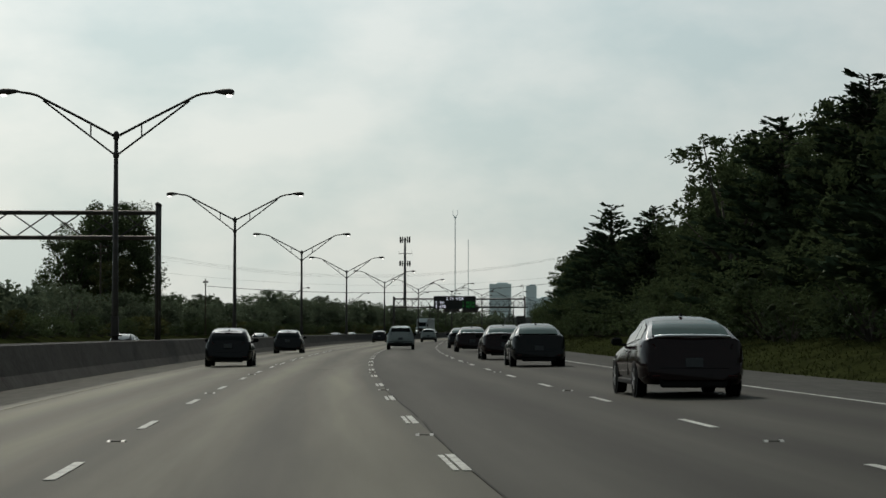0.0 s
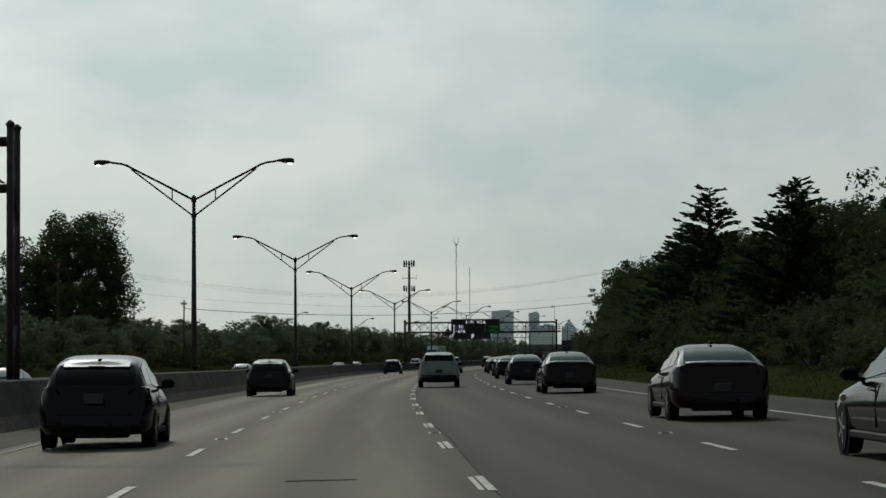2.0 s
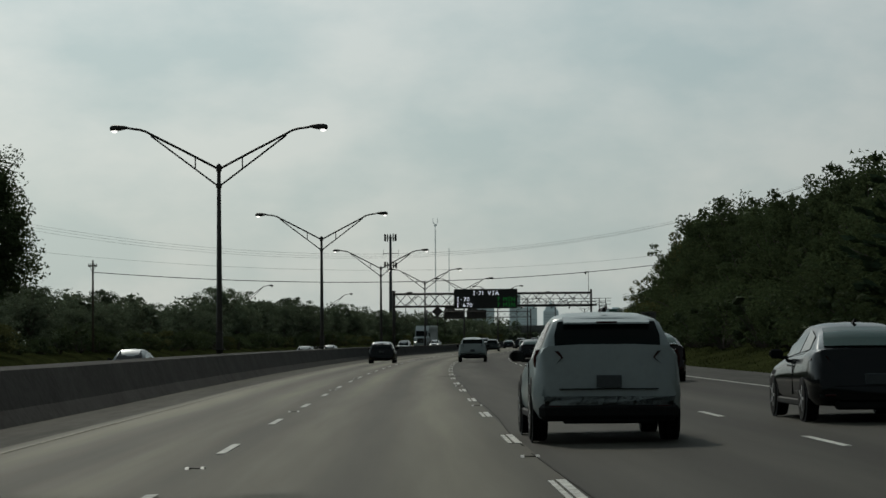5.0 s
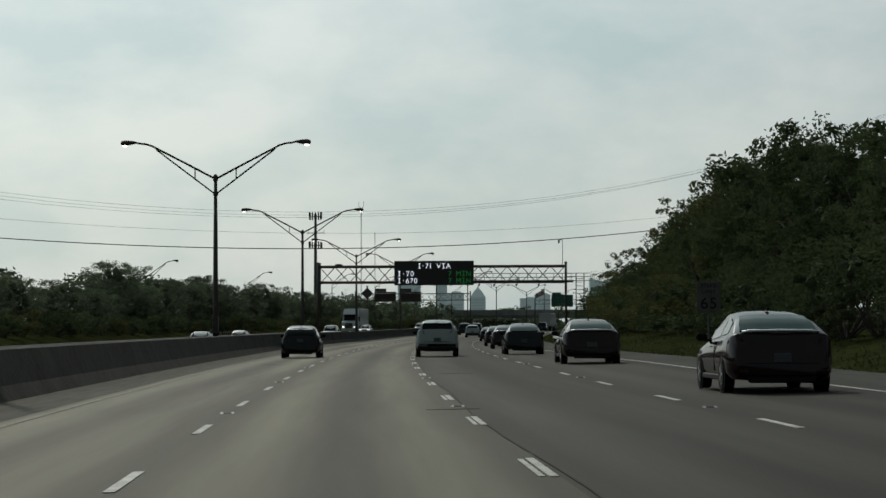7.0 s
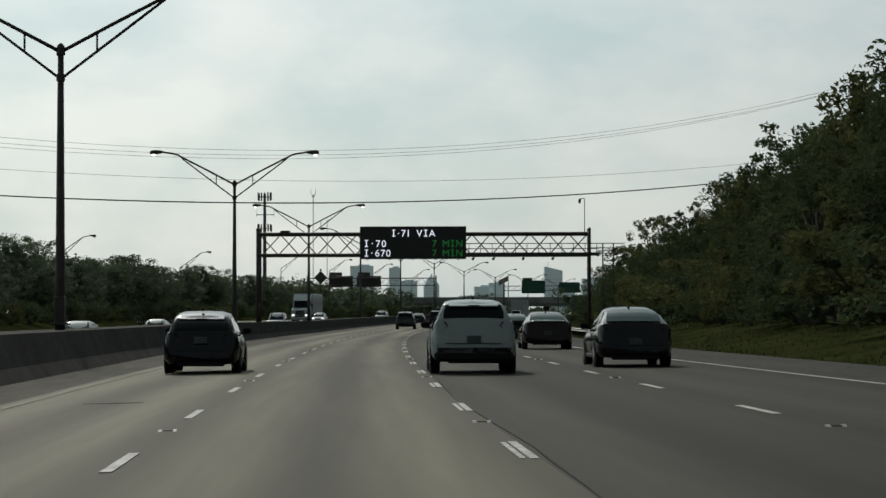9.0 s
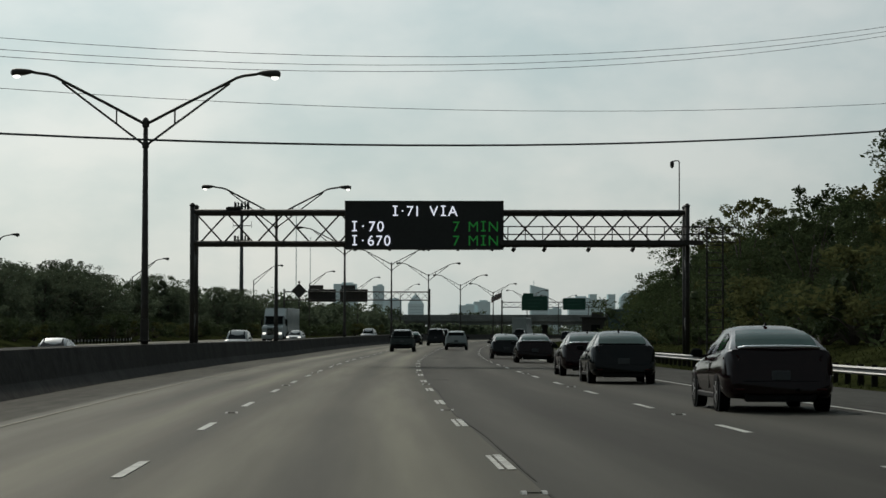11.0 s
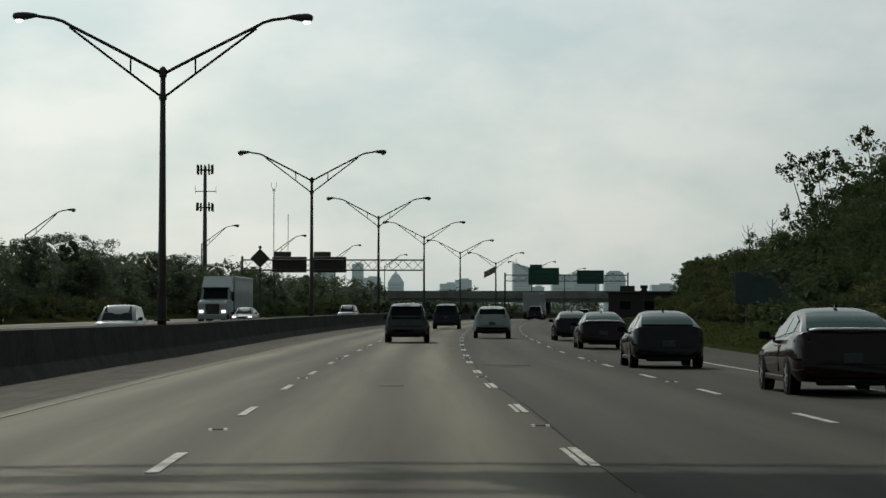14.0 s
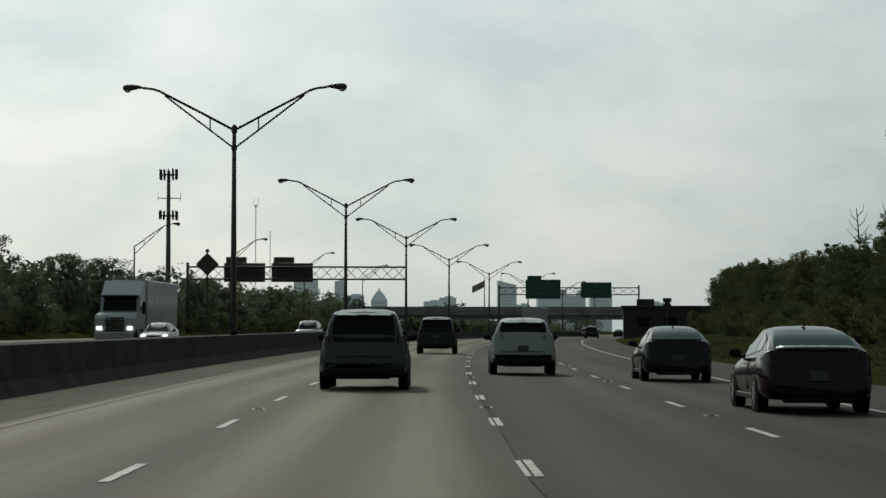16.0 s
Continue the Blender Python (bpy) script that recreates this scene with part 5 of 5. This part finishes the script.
    if kind != "sedan":
        part("high_brake_lamp", box(bmesh.new(), (0, Y(t1) - 0.14, zr - dip - 0.045), (0.26, 0.05, 0.022), 0.005), TAIL, c)
    if fin:
        f = bmesh.new()
        yb = Y(t1) + 0.34
        loft(f, [[(x_, yb + dy, zr + 0.02) for x_, dy in ((-0.03, -0.09), (0.03, -0.09), (0.03, 0.1), (-0.03, 0.1))], [(x_, yb - 0.06 + dy, zr + 0.075) for x_, dy in ((-0.01, -0.03), (0.01, -0.03), (0.01, 0.02), (-0.01, 0.02))]])
        part("aerial_fin", f, TRIM, c)
    if spoiler:
        zs = belt(0.05) + 0.045
        part("tail_trim", tube(bmesh.new(), [(-W * 0.36, -L / 2 + 0.24, zs - 0.02), (-W * 0.28, -L / 2 + 0.19, zs), (0, -L / 2 + 0.16, zs + 0.006), (W * 0.28, -L / 2 + 0.19, zs), (W * 0.36, -L / 2 + 0.24, zs - 0.02)], 0.028, 8), CHROME, c, "bright chrome lip", smooth=True)
    if kind == "pickup":
        bm = bmesh.new()
        box(bm, (0, -L * 0.31, 1.125 * k), (W * 0.78, L * 0.32, 0.03), 0.005)
        part("bed_cover", bm, TRIM, c, "black bed cover")
    return c


def queue(kind, places, *args, **kw):
    """The same model at several places along the road."""
    first = car(kind, on_road(*places[0]), *args, **kw)
    for s_, y_ in places[1:]:
        copy_thing(first, on_road(s_, y_))


queue("sedan", ((8.95, 47.0), (9.2, 106.9), (9.1, 146.5), (9.3, 216.2), (9.5, 243.7), (9.3, 280.5), (9.15, 352.3), (9.2, 392.6), (9.4, 434.8), (9.25, 491.3)),
      4.95, 1.89, 1.46, P_BURG, "dark burgundy saloon with a bright lip spoiler", group="burgundy saloons", spoiler="chrome")
queue("sedan", ((9.2, 86.0), (9.0, 179.5), (8.8, 315.5), (9.05, 378.8), (8.6, 456.5), (9.15, 514.8)),
      4.8, 1.81, 1.45, P_BLACK, "glossy black saloon with a shark-fin aerial", group="black saloons")
queue("crossover", ((4.8, 174.5), (4.75, 310.5), (5.33, 521.4)), 4.5, 1.86, 1.64, P_WHITE, "white compact crossover with a dark rear window", group="white crossovers")
car("suv", on_road(1.4, 503.6), 4.7, 1.88, 1.74, P_GREY, "grey-green boxy sport utility vehicle")
queue("hatch", ((-1.8, 98.5), (-2.1, 159.5), (-1.5, 315.5)), 4.3, 1.79, 1.50, P_BLACK, "black hatchback with a dark tailgate", group="black hatchbacks")
car("suv", on_road(2.1, 572.0), 4.7, 1.9, 1.80, P_DARK, "dark sport utility vehicle in traffic ahead")
car("sedan", on_road(-1.2, 590.0), 4.7, 1.84, 1.46, P_BLACK, "black saloon in the fast lane ahead")
car("van", on_road(-1.7, 660.0), 5.0, 1.98, 1.75, P_DARK, "charcoal minivan in the fast lane")
for s, y, k, p, lab in ((5.4, 735, "pickup", P_BLACK, "black pickup truck far ahead"), (1.5, 800, "sedan", P_SILVER, "silver saloon far ahead in traffic"), (9.3, 810, "suv", P_DARK, "dark sport utility vehicle far ahead"),
                        (5.5, 880, "sedan", P_RED, "dark red saloon far ahead"), (1.6, 930, "suv", P_SILVER, "silver sport utility vehicle far ahead"), (9.2, 905, "sedan", P_BLACK, "black saloon far ahead in traffic")):
    L, W, H = {"pickup": (5.7, 2.0, 1.9), "sedan": (4.8, 1.85, 1.46), "suv": (4.7, 1.9, 1.75)}[k]
    car(k, on_road(s, y), L, W, H, p, lab, group="traffic far ahead")


def oncoming(s, y, kind, p, lab, lights=True):
    L, W, H = {"pickup": (5.7, 2.0, 1.9), "sedan": (4.8, 1.85, 1.46), "suv": (4.7, 1.9, 1.75), "hatch": (4.2, 1.8, 1.5), "van": (5.0, 1.98, 1.75)}[kind]
    q = at(s, y)
    car(kind, pose(q.x, y, far_lane_z(s, y), 0, 0, turn(y) + 180), L, W, H, p, lab, group="oncoming traffic", lights=lights)


for a in ((-11.5, 150, "sedan", P_PALE, "pale oncoming saloon with lit head lamps"), (-11.6, 262, "sedan", P_SILVER, "silver oncoming saloon on the far carriageway"),
          (-11.5, 372, "sedan", P_PALE, "pale oncoming saloon on the far carriageway"), (-15.2, 440, "sedan", P_SILVER, "grey oncoming saloon with lit lamps"),
          (-11.4, 505, "suv", P_PALE, "pale oncoming crossover with lit lamps"), (-15.3, 600, "sedan", P_PALE, "pale oncoming saloon on the far carriageway"), (-11.5, 655, "suv", P_SILVER, "silver oncoming crossover with lit lamps")):
    oncoming(*a)


# ---- trucks ----
P_DULL = paint("dull_white_paint", (0.36, 0.40, 0.40), 0.0, 0.4, 0.4)


def semi_truck(m, label, group):
    t = thing("semi_truck", m, label, "truck", group)
    bm = bmesh.new()
    prof = [(-1.6, 0.9), (-1.6, 3.95), (-0.9, 3.95), (0.35, 3.1), (0.5, 2.95), (0.85, 2.05), (2.55, 1.85), (2.75, 1.65), (2.8, 0.75), (0.6, 0.6)]
    loft(bm, [[(x, y, z) for y, z in prof] for x in (-1.2, -1.12, 1.12, 1.2)])
    part("cab", bm, P_DULL, t, "white long-nosed sleeper cab")
    part("windscreen", panel(bmesh.new(), (1.02, 0.9, 2.12), (-1.02, 0.9, 2.12), (-0.98, 0.56, 2.92), (0.98, 0.56, 2.92), 0.02, (0.0, 0.0), 2), GLASS, t)
    part("sun_visor", box(bmesh.new(), (0, 0.62, 3.0), (2.2, 0.3, 0.14), 0.03), TRIM, t)
    part("grille", box(bmesh.new(), (0, 2.80, 1.28), (1.15, 0.08, 0.85), 0.03), TRIM, t)
    for k in range(5):
        part("grille_bar", box(bmesh.new(), (0, 2.85, 0.98 + k * 0.15), (1.1, 0.02, 0.03), 0.005), CHROME, t)
    part("bumper", box(bmesh.new(), (0, 2.85, 0.62), (2.4, 0.3, 0.42), 0.05), P_DULL, t)
    for s in (1, -1):
        part("head_lamp", box(bmesh.new(), (s * 0.92, 2.80, 1.05), (0.36, 0.12, 0.24), 0.03), HEADON, t, "lit head lamp")
        part("mirror", box(bmesh.new(), (s * 1.45, 0.75, 2.3), (0.2, 0.14, 0.75), 0.03), TRIM, t)
        part("side_window", panel(bmesh.new(), *(((s * 1.2, y, z)) for y, z in (((-0.5, 2.1), (0.6, 2.1), (0.45, 2.75), (-0.5, 2.75)) if s > 0 else ((0.6, 2.1), (-0.5, 2.1), (-0.5, 2.75), (0.45, 2.75)))), 0.01, (0, 0), 2), GLASS, t)
        part("stack", bar((s * 1.0, -1.75, 1.0), (s * 1.0, -1.75, 4.1), 0.08, 10), CHROME, t)
        for y in (2.0, -2.6, -3.9, -12.6, -13.9):
            wheel(t, s * 1.02, y, 0.5, 0.4, s)
    part("trailer", box(bmesh.new(), (0, -8.6, 2.62), (2.58, 13.2, 2.85), 0.05), P_DULL, t, "white box trailer")
    for k in range(12):
        for s in (1, -1):
            part("trailer_post", box(bmesh.new(), (s * 1.296, -2.6 - k * 1.1, 2.62), (0.02, 0.06, 2.7), 0.004), RIM, t)
    part("chassis", box(bmesh.new(), (0, -6.0, 0.95), (0.9, 15.0, 0.3), 0.03), TRIM, t)
    part("under_guard", box(bmesh.new(), (0, -15.1, 0.6), (2.3, 0.1, 0.12), 0.02), TRIM, t)
    return t


q = at(-18.0, 603)
semi_truck(pose(q.x, 603, far_lane_z(-18.0, 603), 0, 0, turn(603) + 180), "white oncoming semi truck with a box trailer", "oncoming traffic")
q = at(5.6, 770)
semi_truck(pose(q.x, 786, road_z(5.6, 786), 0, 0, turn(786)), "white box trailer semi truck far ahead", "traffic far ahead")


# ---- guard rail, roadside signs, flag ----
def guard_rail(s, y0, y1):
    g = thing("guardrail", Matrix(), "bright steel guardrail on short posts along the verge", "guardrail", kind="structure")
    prof = [(-0.04, -0.15), (0.0, -0.155), (0.05, -0.09), (0.0, -0.03), (0.0, 0.03), (0.05, 0.09), (0.0, 0.155), (-0.04, 0.15), (-0.01, 0.09), (-0.03, 0.0), (-0.01, -0.09)]
    y = y0
    while y < y1:
        rings = []
        for i in range(3):
            yy = y + 3.8 * i / 2
            b = at(s, yy)
            rings.append([Vector((b.x - dx, yy, ground_z(s, yy) + 0.42 + dz * 0.72)) for dx, dz in prof])
        part("rail_length", loft(bmesh.new(), rings), RAIL, g)
        for i in range(2):
            yy = y + 1.9 * i + 0.3
            b = at(s + 0.16, yy)
            part("rail_post", box(bmesh.new(), (b.x, yy, ground_z(s, yy) + 0.18), (0.15, 0.1, 0.8), 0.008), POST_D, g)
        y += 3.81


guard_rail(14.9, 366, 440)
guard_rail(-30.4, 540, 575)


# White sign face turned grey: the trees' shade is put into its colour
SIGN_W = mat("shade_dimmed_white_sign", (0.13, 0.13, 0.12), 0.7, vary=0.2, spec=0.1)


def plate_sign(x, y, z0, w, h, posts, material, label, bars, barmat, lift=1.7):
    t = thing("road_sign", pose(x, y, z0, 0, 0, -3), label, "road sign")
    for px in posts:
        part("post", bar((px, 0.08, -0.3), (px, 0.08, lift + h - 0.1), 0.05, 6), STEEL, t)
    part("panel", box(bmesh.new(), (0, 0, lift + h / 2), (w, 0.04, h), 0.015), material, t)
    for bx, bz, bw, bh in bars:
        part("legend_bar", box(bmesh.new(), (bx, -0.024, lift + bz), (bw, 0.008, bh), 0.002), barmat, t)
    return t


q = at(16.0, 302)
LIMIT = thing("speed_limit_sign", pose(q.x, 302, ground_z(16.0, 302), 0, 0, -3), "white speed limit sign in the shade of trees", "road sign")
part("post", bar((0, 0.06, -0.3), (0, 0.06, 3.1), 0.05, 6), STEEL, LIMIT)
part("panel", box(bmesh.new(), (0, 0, 2.45), (1.0, 0.03, 1.32), 0.01), SIGN_W, LIMIT)
for text, size, z in (("SPEED", 0.23, 2.86), ("LIMIT", 0.23, 2.60), ("65", 0.66, 1.98)):
    lettering("lettering", text, size, TRIM, LIMIT, pose(0, -0.02, z, 90, 0, 0), "CENTER")
BLUE_S = mat("dull_blue_sign_face", (0.06, 0.095, 0.10), 0.7, vary=0.2, scale=1)
q = at(20.4, 526)
plate_sign(q.x, 526, ground_z(20.4, 526), 3.95, 1.72, (-1.35, 1.35), BLUE_S, "dark blue roadside service sign before the trees", ((0, 1.42, 2.2, 0.16), (-1.05, 0.6, 1.1, 0.7), (1.05, 0.6, 1.1, 0.7)), BLUE_S, 1.24)


def flag_pole():
    f = thing("flagpole", pose(62.2, 1135, 0.5), "tall flagpole flying a large striped flag", "flagpole")
    part("pole", tube(bmesh.new(), [(0, 0, 0), (0, 0, 16)], [0.2, 0.1], 8), STEEL, f)
    for k in range(7):
        bm = bmesh.new()
        rows = []
        for i in range(9):
            u = i / 8
            x = -u * 3.4
            z = 15.2 - k * 0.26 - u * 1.7
            rows.append([(x, 0.3 * math.sin(u * 9), z), (x, 0.3 * math.sin(u * 9), z - 0.26), (x, 0.3 * math.sin(u * 9) + 0.03, z - 0.26), (x, 0.3 * math.sin(u * 9) + 0.03, z)])
        loft(bm, rows)
        part("stripe", bm, P_RED if k % 2 == 0 else WHITE_S, f)


flag_pole()


def low_building(x, y):
    b = thing("low_building", pose(x, y, 0.85, 0, 0, -8), "long low dark roadside building with a rooftop unit", "building")
    part("wall", box(bmesh.new(), (8, 4, 1.75), (15, 8, 3.9), 0.05), STEEL_D, b)
    part("roof", box(bmesh.new(), (8, 4, 3.8), (15.6, 8.6, 0.3), 0.05), STEEL_D, b)
    part("rooftop_unit", box(bmesh.new(), (3.3, 3, 4.35), (2.2, 3, 0.9), 0.05), STEEL_D, b)
    for k in range(4):
        part("window", box(bmesh.new(), (3 + k * 3.4, -0.02, 1.9), (1.6, 0.06, 1.2), 0.02), GLASS, b)


low_building(45.6, 763)


def pole_sign(x, y):
    t = thing("pole_sign", pose(x, y, 0.6), "small dark lobed sign on a post by the low building", "sign")
    part("post", bar((0, 0, -0.3), (0, 0, 4.6), 0.06, 6), STEEL_D, t)
    bm = bmesh.new()
    lathe(bm, [(0.02, -0.05), (0.5, -0.05), (0.5, 0.05), (0.02, 0.05)], "y", 14, (0, 0, 4.0))
    part("disc", bm, STEEL_D, t)
    part("head_panel", box(bmesh.new(), (0, 0, 4.68), (1.05, 0.1, 0.5), 0.02), STEEL_D, t)


pole_sign(49.05, 747)


# ---- verge grass ----
def verge_grass():
    rng = random.Random(9)
    vs, fs = [], []
    for _ in range(26000):
        y = 36 + 620 * rng.random() ** 1.2
        s = rng.uniform(14.3, 20.5)
        b = at(s, y)
        z = ground_z(s, y) - 0.03
        a = rng.uniform(0, math.tau)
        h, w = rng.uniform(0.05, 0.17), rng.uniform(0.02, 0.05)
        k = len(vs)
        d = Vector((math.cos(a), math.sin(a), 0))
        p = Vector((b.x, y, z))
        vs += [p - d * w, p + d * w, p + d * rng.uniform(-0.1, 0.1) + Vector((rng.uniform(-0.08, 0.08), rng.uniform(-0.08, 0.08), h))]
        fs.append((k, k + 1, k + 2))
    ob = mesh_part("verge_grass", vs, fs, GRASS_B, None)
    tagged(ob, "uneven tufts of green verge grass", "grass", kind="stuff")


GRASS_B = mat("grass_blades", (0.034, 0.040, 0.014), 0.8, vary=0.4, scale=0.3, spec=0.08, translucent=0.3)
verge_grass()

# ---- road paint, studs, seams and patches: parts of the road ----
DASH_K = [0, 6, 9, 15, 18, 21, 27, 30, 33, 35, 37, 39, 89]
DASH_Y = [23.7, 93.7, 128.0, 196.6, 231.0, 265.3, 333.4, 368.3, 402.3, 426.0, 448.3, 471.5, 1085.0]


def flat_piece(name, s0, s1, y0, y1, dz, material, parent, n=1, th=0.006):
    """A thin slab laid along the road."""
    bm = bmesh.new()
    rings = []
    for i in range(n + 1):
        y = y0 + (y1 - y0) * i / n
        rings.append([at(s0, y, dz), at(s1, y, dz), at(s1, y, dz + th), at(s0, y, dz + th)])
    loft(bm, rings)
    return part(name, bm, material, parent)


def edge_s(y):
    """Where the line along the hard shoulder runs."""
    return float(np.interp(y, [-120, 285, 350, 450, 560], [11.2, 11.2, 10.68, 10.4, 10.9]))


def road_marks():
    rng = random.Random(3)
    for k in range(-3, 62):
        y = float(np.interp(k, DASH_K, DASH_Y)) if k >= 0 else 23.7 + 11.6 * k
        for i, s in enumerate((0.0, 3.66 + float(np.interp(y, [440, 475], [0, 0.14])), 7.30)):
            yy = y + (0.0, 0.5, -2.5)[i]
            flat_piece("lane_dash", s - (0.0 if i == 1 else 0.055), s + (0.085 if i == 1 else 0.055), yy - 1.5, yy + 1.5, 0.004, PAINT_W, ROAD)
            if i == 1:
                flat_piece("lane_dash", s - 0.085, s - 0.03, yy - 1.45, yy + 1.35, 0.004, PAINT_W, ROAD)
            if k % 2 == 0:
                stud_y = yy + 6.2
                for dx in (-0.085, 0.085):
                    bm = bmesh.new()
                    c = at(s + dx, stud_y, 0.004)
                    loft(bm, [[c + Vector((dx * 0.5 * q, v, h)) for v, h in ((-0.10, 0), (-0.05, 0.022), (0.05, 0.022), (0.10, 0))] for q in (-0.5, 0.5)])
                    part("road_stud", bm, STUD, ROAD)
                c = at(s, stud_y, 0.006)
                part("stud_bar", box(bmesh.new(), c + Vector((0, 0, 0.006)), (0.14, 0.018, 0.010), 0.003), SEAM, ROAD)
    y = -60.0
    while y < 1000:
        n = 20
        flat_piece("edge_line", -3.16, -3.08, y, y + n - 0.02, 0.004, PAINT_Y, ROAD, 4)
        bm = bmesh.new()
        rings = []
        for i in range(5):
            yy = y + (n - 0.02) * i / 4
            e = edge_s(yy)
            rings.append([at(e - 0.05, yy, 0.004), at(e + 0.05, yy, 0.004), at(e + 0.05, yy, 0.010), at(e - 0.05, yy, 0.010)])
        part("edge_line", loft(bm, rings), PAINT_W, ROAD)
        y += n
    y = -40.0
    while y < 760:
        L = rng.uniform(14, 30)
        bm = bmesh.new()
        rings = []
        for i in range(9):
            yy = y + L * i / 8
            c = 3.78 + 0.05 * math.sin(yy * 0.21) + rng.uniform(-0.015, 0.015)
            w = rng.uniform(0.006, 0.014)
            rings.append([at(c - w, yy, 0.004), at(c + w, yy, 0.004), at(c + w, yy, 0.008), at(c - w, yy, 0.008)])
        loft(bm, rings)
        part("tar_seam", bm, SEAM, ROAD)
        y += L + rng.uniform(0.3, 3)
    for s0, s1, y0 in ((1.55, 2.45, 84.0), (4.1, 5.1, 266.6), (3.1, 4.0, 236.5), (4.2, 5.0, 454.4), (3.9, 4.45, 382.2), (-4.2, -2.8, 404.5), (-2.3, -1.5, 382.7), (-2.1, -1.1, 293.4), (1.6, 2.1, 437.2), (4.0, 5.2, 456.6), (-1.6, -1.1, 518)):
        bm = bmesh.new()
        pts = []
        for i in range(12):
            a = i * math.tau / 12
            r = rng.uniform(0.8, 1.1)
            p = at((s0 + s1) / 2 + math.cos(a) * r * (s1 - s0) / 2, y0 + math.sin(a) * r * 0.13, 0.003)
            pts.append(p)
        loft(bm, [pts, [p + Vector((0, 0, 0.004)) for p in pts]])
        part("tar_patch", bm, SEAM, ROAD)


STUD = mat("cast_road_stud", (0.26, 0.26, 0.24), 0.5, 0.2, vary=0.2, scale=20)
road_marks()
